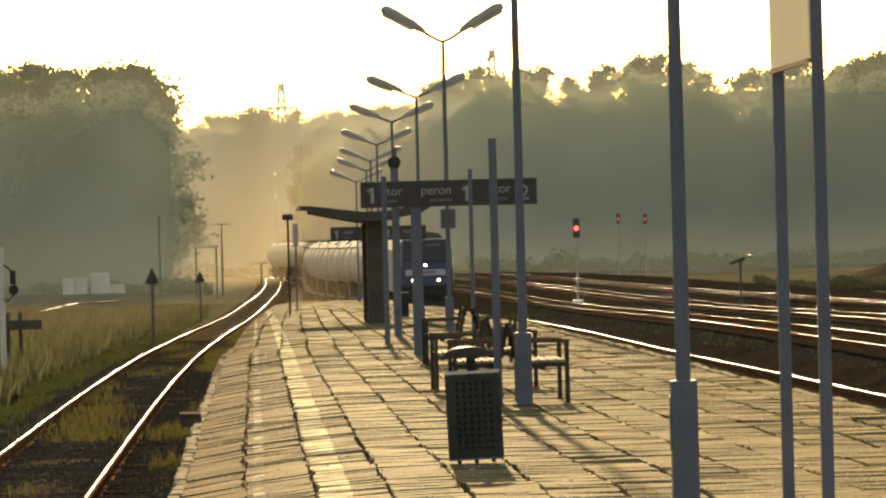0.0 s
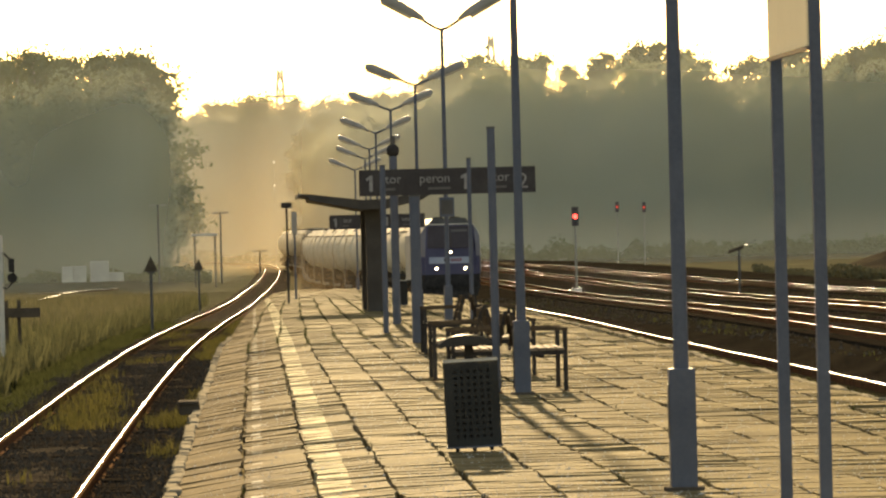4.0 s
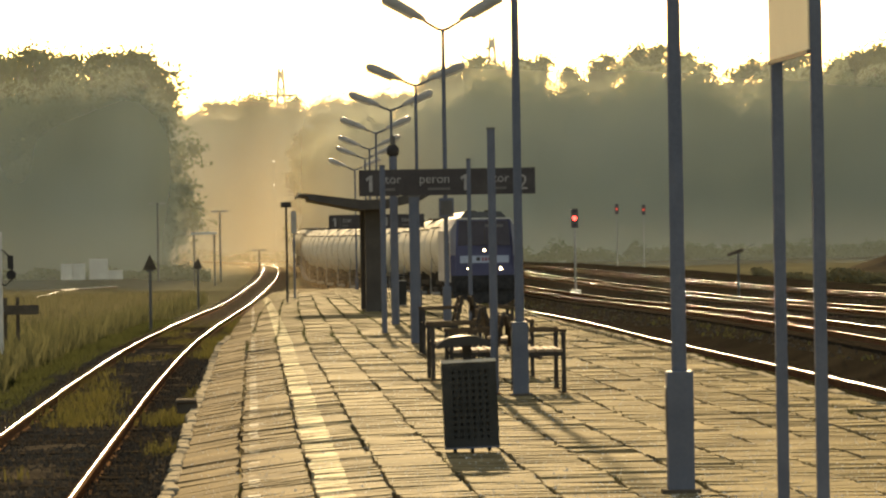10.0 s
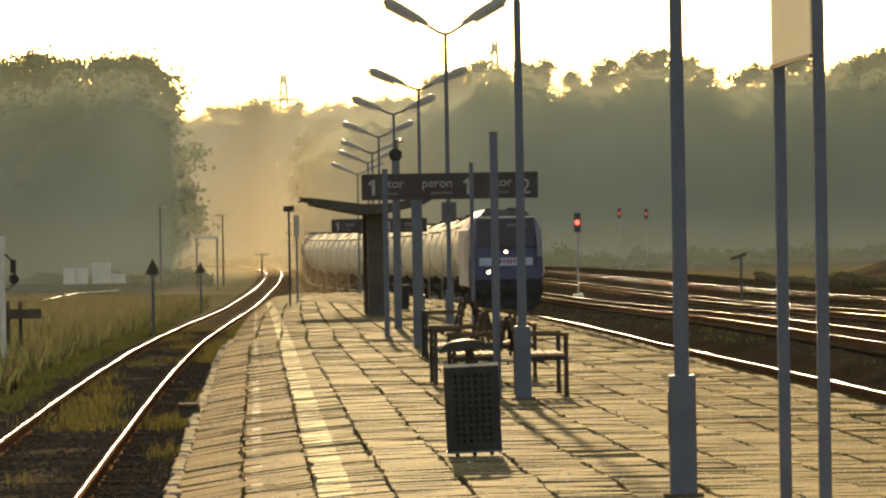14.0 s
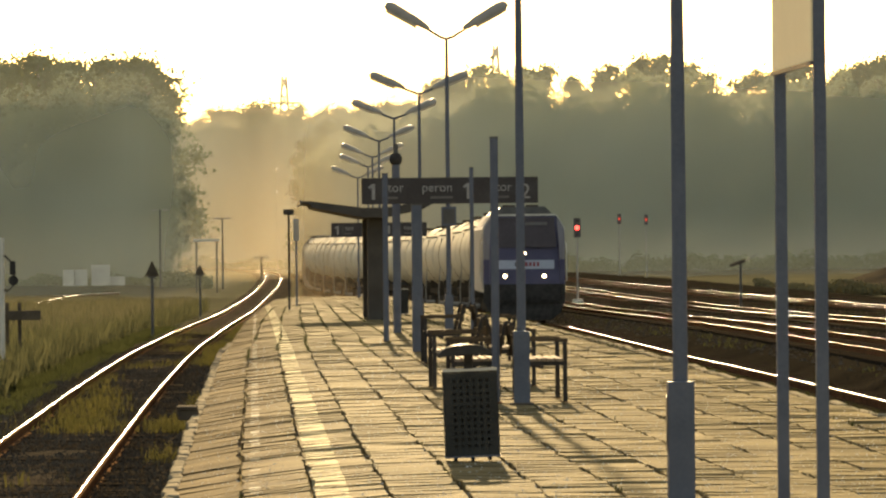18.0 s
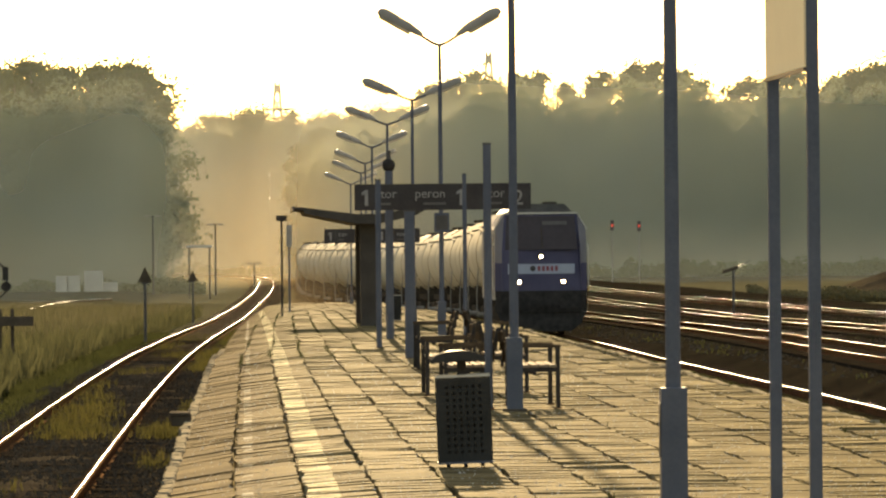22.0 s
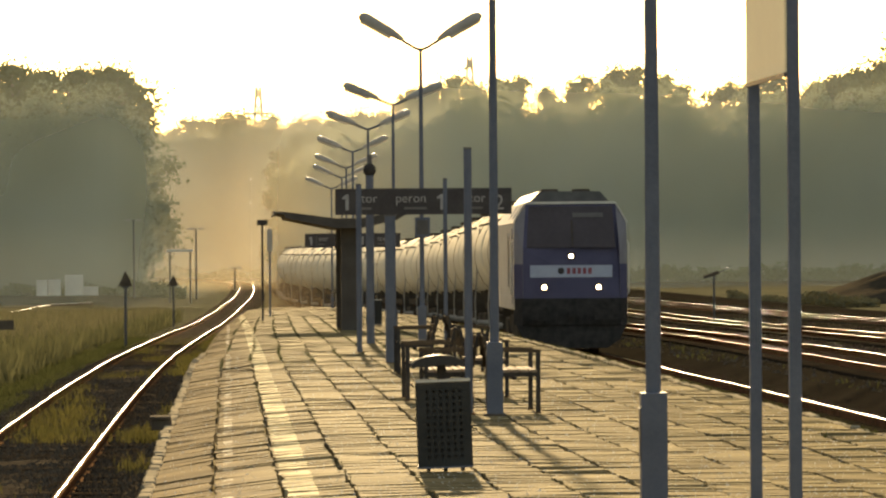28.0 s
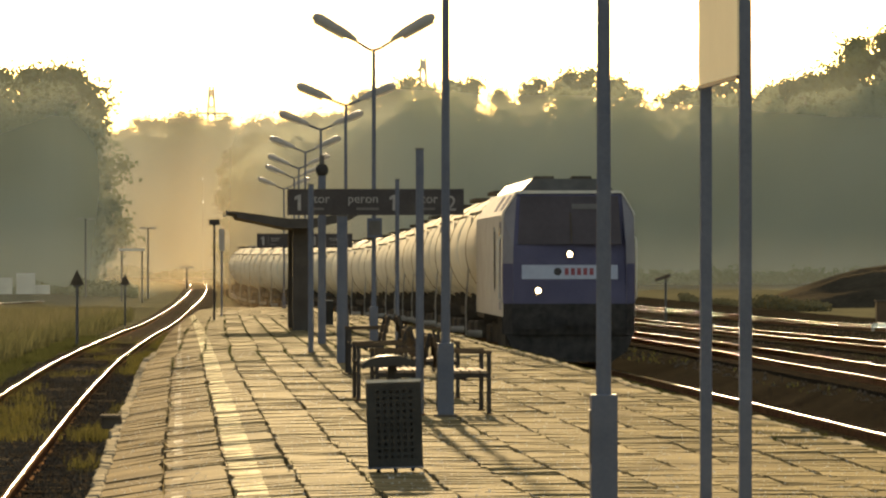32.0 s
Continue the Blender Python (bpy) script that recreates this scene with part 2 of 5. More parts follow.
PYLON = matter("galvanised_steel", (0.547, 0.529, 0.479), (0.752, 0.718, 0.65), rough=0.7, scale=0.5, fine=5, bump=0.0, spec=0.1)
DARKPOST = matter("dark_post_paint", (0.0612, 0.0612, 0.0648), (0.108, 0.108, 0.108), rough=0.6, scale=3, fine=40, bump=0.1, spec=0.12)
PALE = matter("pale_paint", (0.353, 0.353, 0.328), (0.529, 0.517, 0.479), rough=0.5, scale=3, fine=30, bump=0.1)
BLACK = matter("black_metal", (0.0205, 0.0205, 0.0205), (0.0547, 0.0513, 0.0513), rough=0.6, scale=5, fine=60, bump=0.15, spec=0.0, gloss=0.0018)
LAMP = matter("lamp_housing", (0.214, 0.206, 0.193), (0.365, 0.347, 0.322), rough=0.5, scale=4, fine=40, bump=0.1, spec=0.08)
LENS = matter("lamp_lens", (0.518, 0.486, 0.421), (0.713, 0.664, 0.583), rough=0.25, scale=4, fine=40, bump=0.0)
NAVY = matter("sign_navy", (0.0376, 0.0342, 0.0376), (0.0616, 0.0581, 0.0616), rough=0.6, scale=2, fine=20, bump=0.05, spec=0.1)
LETTER = matter("sign_letters", (0.164, 0.164, 0.176), (0.241, 0.241, 0.25), rough=0.5, scale=5, fine=30, bump=0.0)
FAINT = matter("sign_small_text", (0.0958, 0.0923, 0.0958), (0.123, 0.12, 0.123), rough=0.6, scale=5, fine=30, bump=0.0, spec=0.1)
CREAM = matter("board_cream", (0.78, 0.665, 0.46), (0.85, 0.735, 0.52), rough=0.7, scale=1.5, fine=30, bump=0.05, spec=0.1)
# one bench wood, sun on the seat and shade elsewhere put into colour
SUNLIT_WOOD = matter("sunlit_bench_wood", (0.146, 0.117, 0.0875), (0.275, 0.22, 0.168), rough=0.65, scale=6, fine=50, stretch=(1, 0.1, 1), objects=0.2, spec=0.0, gloss=0.022)
SHADED_WOOD = matter("shaded_bench_wood", (0.0432, 0.0335, 0.0238), (0.081, 0.0624, 0.0454), rough=0.9, scale=6, fine=50, stretch=(1, 0.1, 1), objects=0.2, spec=0.0, gloss=0.004)
BIN = matter("bin_steel", (0.0196, 0.0213, 0.0216), (0.0378, 0.0405, 0.0418), rough=0.9, scale=4, fine=60, bump=0.1, spec=0.0, gloss=0.007)
LID = matter("bin_lid_steel", (0.022, 0.023, 0.024), (0.042, 0.043, 0.045), rough=0.35, scale=4, fine=60, bump=0.1, spec=0.0, gloss=0.011)
ROOF = matter("shelter_roof", (0.040, 0.037, 0.035), (0.074, 0.068, 0.064), rough=0.8, scale=2, fine=30, spec=0.15)
TANK = matter("tank_grey", (0.413, 0.369, 0.283), (0.648, 0.589, 0.463), rough=0.8, scale=0.7, fine=6, bump=0.15, objects=0.25, spec=0.0, gloss=0.04)
SOOT = matter("underframe_black", (0.0405, 0.0338, 0.027), (0.101, 0.0844, 0.0675), rough=0.95, scale=3, fine=30, spec=0.0, gloss=0.0018)
BLUE = matter("loco_navy", (0.0606, 0.061, 0.11), (0.0882, 0.089, 0.149), rough=0.4, scale=1.5, fine=30, bump=0.05, spec=0.0, gloss=0.0036)
SILVER = matter("loco_grey", (0.244, 0.229, 0.213), (0.359, 0.343, 0.311), rough=0.7, scale=1.5, fine=20, bump=0.05, spec=0.0, gloss=0.108)
# darker than SILVER: shade on the slanting cab corners is put into the grey
CORNER = matter("loco_corner_grey", (0.148, 0.148, 0.178), (0.223, 0.223, 0.253), rough=0.6, scale=1.5, fine=20, bump=0.05, spec=0.0, gloss=0.0054)
BAND = matter("loco_band", (0.238, 0.277, 0.392), (0.307, 0.361, 0.473), rough=0.4, scale=3, fine=30, bump=0.0)
RED = matter("loco_red", (0.154, 0.0274, 0.041), (0.221, 0.0376, 0.0547), rough=0.5, scale=3, fine=30, bump=0.0)
CABINET = matter("brown_cabinet", (0.085, 0.06, 0.04), (0.14, 0.10, 0.065), rough=0.8, scale=2, fine=20, bump=0.1, spec=0.05)
MOUND = matter("dug_earth", (0.0288, 0.024, 0.0173), (0.0595, 0.0509, 0.0365), scale=0.4, fine=3.0, rough=0.95, bump=1.0, depth=0.2, spec=0.0)
GLASS = matter("windscreen", (0.0495, 0.0436, 0.0493), (0.0719, 0.0628, 0.074), rough=0.12, scale=1, fine=10, bump=0.0, spec=0.08)
BARK = matter("bark", (0.135, 0.113, 0.081), (0.243, 0.205, 0.151), rough=0.9, scale=0.6, fine=5, bump=0.6, depth=0.1)
CONCRETE = matter("old_concrete", (0.376, 0.376, 0.347), (0.601, 0.592, 0.545), rough=0.8, scale=0.8, fine=10)
PINE = leafy("pine_needles", (0.113, 0.12, 0.081), (0.17, 0.178, 0.117), 0.01)
CROWN = leafy("crown_leaves", (0.121, 0.133, 0.081), (0.186, 0.198, 0.121), 0.01)
# paler than true leaves: part of the wood's haze is in this green
BROAD = leafy("broad_leaves", (0.185, 0.20, 0.135), (0.25, 0.265, 0.18), 0.01)
WOOD_MIST = vapour("wood_mist", (0.62, 0.62, 0.52), 0.62, 17, 36, 0.05, 0.03)
GAP_MIST = vapour("gap_mist", (0.66, 0.62, 0.50), 0.72, 20, 36, 0.05, 0.03)
CLUMP_MIST = vapour("clump_mist", (0.60, 0.60, 0.50), 0.46, 12, 26, 0.05, 0.04)
FIELD_MIST = vapour("field_mist", (0.60, 0.59, 0.48), 0.24, -0.5, 7, 0.05, 0.05)
SUN_MIST = vapour("sunlit_mist", (0.42, 0.34, 0.22), 0.09, -1, 26, 0.5, 0.05)
# the tint of sunlit haze is put into this brown
SUN_HAZE = leafy("sun_haze", (0.30, 0.225, 0.14), (0.36, 0.27, 0.17), 0.07)
SHRUB = leafy("shrub_leaves", (0.0743, 0.07, 0.0416), (0.114, 0.106, 0.062), 0.03)
GRASS = leafy("grass_blades", (0.036, 0.041, 0.023), (0.118, 0.113, 0.056), 0.14, 0.45)
LUSH = leafy("verge_grass", (0.0124, 0.0159, 0.00684), (0.0263, 0.0286, 0.0119), 0.35, 0.5)
STRAW = leafy("straw_weeds", (0.0192, 0.0216, 0.0088), (0.0528, 0.0464, 0.016), 0.3, 0.6)
DRY = leafy("dry_grass", (0.0736, 0.0707, 0.0421), (0.13, 0.118, 0.0706), 0.14)
HEAD = glowing("headlight", (1.0, 0.80, 0.52), 6.3)
SIGNAL_RED = glowing("signal_red", (1.0, 0.05, 0.045), 1.26)
PALE_LIGHT = glowing("pale_light", (1.0, 0.93, 0.75), 0.2)
SIGNAL_DIM = glowing("signal_red_far", (1.0, 0.10, 0.07), 0.12)


# ---- mesh tools ----
class Shape:
    def __init__(self):
        self.v, self.f = [], []

    def face(self, pts):
        k = len(self.v)
        self.v += [tuple(p) for p in pts]
        self.f.append(tuple(range(k, k + len(pts))))
        return self

    def box(self, x0, y0, z0, x1, y1, z1, c=0.0):
        """A block with its upright edges and top rim cut back by c."""
        if not c:
            rings = [(x0, y0, x1, y1, z0), (x0, y0, x1, y1, z1)]
        else:
            rings = [(x0, y0, x1, y1, z0), (x0, y0, x1, y1, z1 - c), (x0 + c, y0 + c, x1 - c, y1 - c, z1)]
        return self.rings([[(a, b, z), (d, b, z), (d, e, z), (a, e, z)] for a, b, d, e, z in rings])

    def rings(self, rings, cap=True, closed=True):
        k, n = len(self.v), len(rings[0])
        for r in rings:
            self.v += [tuple(p) for p in r]
        for i in range(len(rings) - 1):
            for j in range(n if closed else n - 1):
                a, b = k + i * n + j, k + i * n + (j + 1) % n
                self.f.append((a, b, b + n, a + n))
        if cap:
            self.f.append(tuple(range(k + n - 1, k - 1, -1)))
            self.f.append(tuple(range(k + (len(rings) - 1) * n, k + len(rings) * n)))
        return self

    def tube(self, path, radii, n=10, cap=True):
        path = [Vector(p) for p in path]
        if not isinstance(radii, (list, tuple)):
            radii = [radii] * len(path)
        out = []
        for i, p in enumerate(path):
            d = (path[min(i + 1, len(path) - 1)] - path[max(i - 1, 0)]).normalized()
            side = d.cross(Vector((0, 0, 1)) if abs(d.z) < 0.9 else Vector((0, 1, 0))).normalized()
            up = side.cross(d)
            out.append([p + (side * math.cos(t) + up * math.sin(t)) * radii[i] for t in [2 * math.pi * j / n for j in range(n)]])
        return self.rings(out, cap)

    def bar(self, a, b, w, h):
        """A square bar from a to b."""
        a, b = Vector(a), Vector(b)
        d = (b - a).normalized()
        side = d.cross(Vector((0, 0, 1)) if abs(d.z) < 0.9 else Vector((0, 1, 0))).normalized()
        up = side.cross(d)
        return self.rings([[p + side * (sx * w / 2) + up * (sz * h / 2) for sx, sz in ((-1, -1), (1, -1), (1, 1), (-1, 1))] for p in (a, b)])

    def prism(self, outline, y0, y1):
        """An x, z outline drawn out along y."""
        return self.rings([[(x, y, z) for x, z in outline] for y in (y0, y1)])

    def mesh(self, name, material, smooth=False):
        me = bpy.data.meshes.new(name)
        me.from_pydata(self.v, [], self.f)
        bm = bmesh.new()
        bm.from_mesh(me)
        bmesh.ops.recalc_face_normals(bm, faces=bm.faces)
        bm.to_mesh(me)
        bm.free()
        me.materials.append(material)
        if smooth:
            me.polygons.foreach_set("use_smooth", [True] * len(me.polygons))
            me.set_sharp_from_angle(angle=radians(40))
        return me


def part(name, shape, material, parent, label="", smooth=False, at=None):
    ob = new(name, shape if isinstance(shape, bpy.types.Mesh) else shape.mesh(name, material, smooth))
    ob.parent = parent
    if at:
        ob.location = at
    if label:
        ob["label"] = label
    return ob


def thing(name, at=(0, 0, 0), label="", category="", group="", kind="", turn=0):
    ob = new(name)
    ob.matrix_basis = pose(*at, 0, 0, turn)
    return tagged(ob, label, category, group, kind)


# ---- the lie of the land ----
FALL_Y = np.array([-200, 130, 180, 230, 285, 338, 400, 508, 600, 700, 6000.0])
FALL_Z = np.array([0, 0, -0.12, -0.30, -0.55, -0.75, -0.80, -0.55, -0.25, 0, 0.0])


def smooth_line(ys, xs, reach=18.0):
    grid = np.arange(-250.0, 6000.0, 5.0)
    raw = np.interp(grid, ys, xs)
    k = int(reach / 5)
    pad = np.pad(raw, k, mode="edge")
    return grid, np.convolve(pad, np.ones(2 * k + 1) / (2 * k + 1), "valid")


FALL = smooth_line(FALL_Y, FALL_Z, 30)
TRACKS = {
    1: smooth_line([0, 58, 98, 120, 160, 258, 382, 450, 530, 620, 700, 800, 900, 1100], [-2.5, -2.44, -2.34, -2.25, -2.03, -1.15, 0.1, 1.0, 2.05, 2.85, 3.1, 2.6, 0.5, -12]),
    2: smooth_line([0, 96, 140, 164, 193, 213, 230, 257, 286, 315, 338, 370, 400, 425, 450, 480, 520, 580, 620, 660, 700, 760, 900], [8.8, 8.9, 8.96, 9.28, 9.72, 9.96, 10.22, 10.62, 10.72, 10.30, 9.68, 8.65, 7.55, 6.65, 6.0, 6.05, 6.4, 6.9, 6.9, 5.7, 3.8, 0, -12], 12),
    3: smooth_line([0, 82, 124, 140, 165, 206, 247, 301, 363, 494, 659], [12.0, 12.5, 13.1, 13.4, 13.9, 14.6, 15.2, 15.6, 15.6, 14.4, 9.9]),
    4: smooth_line([0, 124, 181, 227, 305, 396, 494, 659], [17.0, 17.8, 18.8, 19.8, 21.3, 21.1, 19.8, 14.8]),
    5: smooth_line([0, 165, 272, 317, 379, 494, 659], [24.7, 26.0, 27.4, 27.9, 26.9, 25.5, 20.6]),
}


def fall(y):
    return float(np.interp(y, *FALL))


def yard_fall(y):
    """The yard's tracks lie a little higher than those along the platform."""
    return 0.415 + 0.824 * fall(y / 0.824)


def level(k, y):
    if k < 2:
        return fall(y)
    if k == 2:
        return fall(y) - 0.03 + 0.075 * min(1, max(0, (310 - y) / 110))
    return yard_fall(y)


def track_x(k, y):
    return float(np.interp(y, *TRACKS[k]))


def strip(ys, across, name, material, kind="structure", label="", parent=None):
    """A sheet through rows of points: across(y) gives the x, z of each point of a row."""
    s = Shape()
    rows = [[(x, y, z) for x, z in across(y)] for y in ys]
    n = len(rows[0])
    s.v = [p for r in rows for p in r]
    s.f = [(i * n + j, i * n + j + 1, (i + 1) * n + j + 1, (i + 1) * n + j) for i in range(len(rows) - 1) for j in range(n - 1)]
    ob = part(name, s, material, parent, "", True)
    return tagged(ob, label, name.replace("_", " "), "", kind)


FAR_YS = [-200, -50, 0, 20] + list(range(30, 420, 6)) + list(range(420, 900, 15)) + [950, 1100, 1400, 2000, 3000, 4500]


def lumps(x, y, size=0.12, scale=0.15):
    return noise.noise((x * scale, y * scale * 0.5, 0.3)) * size


def ground_row(y):
    xs = [-2500, -600, -200, -90, -50, -30, -22, -17, -13, -10, -8, -6.5, -5.2, -4.6, -3.9, 0, 5, 12, 36, 40, 46, 55, 70, 100, 200, 600, 2500]
    return [(x, fall(y) - 0.42 + lumps(x, y, 0.16) + (0.12 if x < -4.5 else 0) + (0.25 if x < -9 else 0)) for x in xs]


strip(FAR_YS, ground_row, "ground", GROUND, label="rough grassy soil beside the railway")


def bed(k, half, material, name):
    def row(y):
        c, z = track_x(k, y), fall(y)
        return [(c - half - 0.5, z - 0.55), (c - half, z - 0.18 + lumps(c, y, 0.06, 0.8)), (c - 0.8, z - 0.17 + lumps(c, y + 9, 0.05, 0.9)), (c, z - 0.16 + lumps(c, y + 40, 0.06, 0.9)),
                (c + 0.8, z - 0.17 + lumps(c, y + 70, 0.05, 0.9)), (c + half, z - 0.18 + lumps(c, y + 99, 0.06, 0.8)), (c + half + 0.5, z - 0.55)]
    strip([-20, 20] + list(np.arange(30, 200, 1.5)) + list(range(200, 1050, 6)), row, name, material, label="dark oily ballast under a railway track")


bed(1, 1.5, BALLAST, "track_bed_1")


def yard_row(y):
    low, high = level(2, y), yard_fall(y)
    shift = track_x(3, y) - 13.1
    row = [(x, low - 0.19) for x in (5.3, 6.5, 7.6, 9, 10.2)]
    row += [(11.0 + shift * 0.6, low * 0.7 + high * 0.3 - 0.26), (11.7 + shift, high - 0.2)]
    row += [(x + shift, high - 0.19) for x in (12.6, 13.6, 15, 16.5, 18, 19.5, 21, 23, 25, 27, 29, 31, 33)] + [(35.5 + shift, high - 0.9)]
    return [(x, z + lumps(x, y, 0.035, 1.3)) for x, z in row]


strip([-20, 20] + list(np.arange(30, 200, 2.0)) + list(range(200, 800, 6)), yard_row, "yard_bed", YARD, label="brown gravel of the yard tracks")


def track(k, y0, y1):
    root = thing("railway_track", (0, 0, 0), "polished rails on dark sleepers in oily ballast", "railway track", "railway tracks", "structure")
    ys = [y0] + [y for y in list(range(-20, 300, 4)) + list(range(300, 1050, 10)) if y0 < y < y1] + [y1]
    for side in (-1, 1):
        head, web = Shape(), Shape()
        def line(outline):
            return [[(track_x(k, y) + side * 0.7525 + a, y, level(k, y) + b) for a, b in outline] for y in ys]
        f = 0.38 if k < 3 else 0.22
        # the head's crown is round: flat in the middle, falling off to both sides
        head.rings(line([(a * f, b) for a, b in [(-0.035, -0.013), (0.035, -0.013), (0.033, -0.0075), (0.028, -0.004), (0.019, -0.0012), (0.008, 0), (-0.008, 0), (-0.019, -0.0012), (-0.028, -0.004), (-0.033, -0.0075)]]))
        web.rings(line([(-0.075, -0.172), (0.075, -0.172), (0.07, -0.16), (0.009, -0.14), (0.009, -0.045), (0.036, -0.036), (0.036, -0.014), (0.033, -0.012), (-0.033, -0.012), (-0.036, -0.014), (-0.036, -0.036), (-0.009, -0.045), (-0.009, -0.14), (-0.07, -0.16)]))
        rail = part("rail", web, RUST, root, "rust-brown rail foot and web")
        part("rail_head", head, RAIL_TOP if k < 3 else YARD_TOP, rail, "bright polished rail head", True)
    return root


ROOTS = {k: track(k, -20, end) for k, end in ((1, 1040), (2, 440), (3, 650), (4, 650), (5, 650))}


# ---- platform ----
def edge_left(y):
    return min(track_x(1, y) + 1.93, -0.545 + max(0, y - 55) * 0.0018 + max(0, y - 110) * 0.010)


def edge_right(y):
    return min(6.06 + max(0, y - 60) * 0.0055, track_x(2, y) - 1.75)


def platform_core():
    ys = [-15] + list(range(0, 330, 3))
    rows = []
    for y in ys:
        z, a, b = fall(y), edge_left(y), edge_right(y)
        rows.append([(a + 0.05, y, z - 0.5), (b - 0.05, y, z - 0.5), (b - 0.05, y, z + 0.68), (a + 2.0, y, z + 0.68), (a + 1.0, y, z + 0.63), (a + 0.05, y, z + 0.49)])
    ob = part("platform", Shape().rings(rows), EARTH, None)
    return tagged(ob, "long concrete railway platform with worn square slabs", "platform", "", "structure")


PLATFORM = platform_core()


def slab_top(x, y):
    """The uneven height of the platform, which has sunk towards the edge of track 1."""
    dip = max(0.0, 2.0 - (x - edge_left(y)))
    return fall(y) + 0.76 - 0.046 * dip * dip + 0.022 * noise.noise((x * 0.35, y * 0.06, 1.7)) + 0.012 * noise.noise((x * 0.8, y * 0.3, 4.0))


# ---- lamp posts ----
def lamp_post(at, top, slope):
    """A post with two heads; slope: how steeply the heads rise, in degrees."""
    root = thing("platform_lamp", at, "grey steel platform lamp post with two splayed heads", "street lamp", "platform lamps", turn=0)
    part("base_plate", Shape().box(-0.12, -0.12, -0.03, 0.12, 0.12, 0.012, 0.005), SOOT, root)
    part("lower_housing", Shape().box(-0.082, -0.082, 0.01, 0.082, 0.082, 0.755, 0.006), POST, root, "wide square grey lower housing")
    part("hatch", Shape().box(-0.09, -0.05, 0.32, -0.081, 0.05, 0.66, 0.004), DARKPOST, root, "small service hatch")
    part("pole", Shape().tube([(0, 0, 0.75), (0, 0, top)], [0.048, 0.036], 12), POST, root, "", True)
    c, k = math.cos(radians(slope)), math.sin(radians(slope))
    for s in (-1, 1):
        d, u = Vector((s * c, 0, k)), Vector((-s * k, 0, c))
        o = Vector((0, 0, top - 0.03)) + d * 0.39
        a = part("arm", Shape().tube([(0, 0, top - 0.02), (s * 0.12, 0, top + 0.02), o + d * 0.06], [0.034, 0.032, 0.03], 8), POST, root, "", True)
        prof = ((0, 0.05, 0.06), (0.10, 0.085, 0.09), (0.30, 0.12, 0.125), (0.84, 0.135, 0.15), (0.95, 0.115, 0.125), (1.0, 0.07, 0.07))
        rings = []
        for q, w, h in prof:
            rings.append([o + d * q + Vector((0, w * math.cos(t), 0)) + u * (h * max(-0.4, math.sin(t))) for t in [math.pi * 2 * j / 12 for j in range(12)]])
        part("lamp_head", Shape().rings(rings), LAMP, a, "grey oval lamp head", True)
        lens = Shape().rings([[o + d * q - u * 0.02 + Vector((0, w, 0)) - u * h for w, h in ((-0.10, 0), (0.10, 0), (0.065, 0.085), (-0.065, 0.085))] for q in (0.24, 0.93)])
        part("lens", lens, LENS, a, "clouded lamp lens")
    return root


LAMPS = [(2.73, 39.0), (2.86, 64.4), (4.0, 122.0), (4.55, 161.0), (4.58, 189.0), (4.9, 225.4), (5.32, 257.4), (5.55, 278.2), (5.58, 305.2)]
first = lamp_post((LAMPS[0][0], LAMPS[0][1], slab_top(*LAMPS[0]) + 0.01), 5.8, 29)
for x, y in LAMPS[1:3]:
    copy_thing(first, pose(x, y, slab_top(x, y) + 0.01))
# the farther posts carry flatter heads, and their feet are set a little into the platform
flat = lamp_post((LAMPS[3][0], LAMPS[3][1], slab_top(*LAMPS[3]) - 0.30), 6.08, 22)
for (x, y), sunk in zip(LAMPS[4:], (0.25, 0.17, 0.13, 0.13, 0.2)):
    copy_thing(flat, pose(x, y, slab_top(x, y) + 0.01 - sunk))


# ---- writing ----
def write(text, size, at, parent, material=None, name="lettering", turn=(90, 0, 0)):
    cu = bpy.data.curves.new(name, "FONT")
    cu.body, cu.size, cu.extrude = text, size, 0.002
    tmp = bpy.data.objects.new(name, cu)
    scene.collection.objects.link(tmp)
    bpy.context.view_layer.update()
    me = bpy.data.meshes.new_from_object(tmp.evaluated_get(bpy.context.evaluated_depsgraph_get()))
    bpy.data.objects.remove(tmp)
    me.materials.clear()
    me.materials.append(material or LETTER)
    ob = new(name, me)
    ob.parent = parent
    ob.matrix_basis = pose(*at, *turn)
    return ob


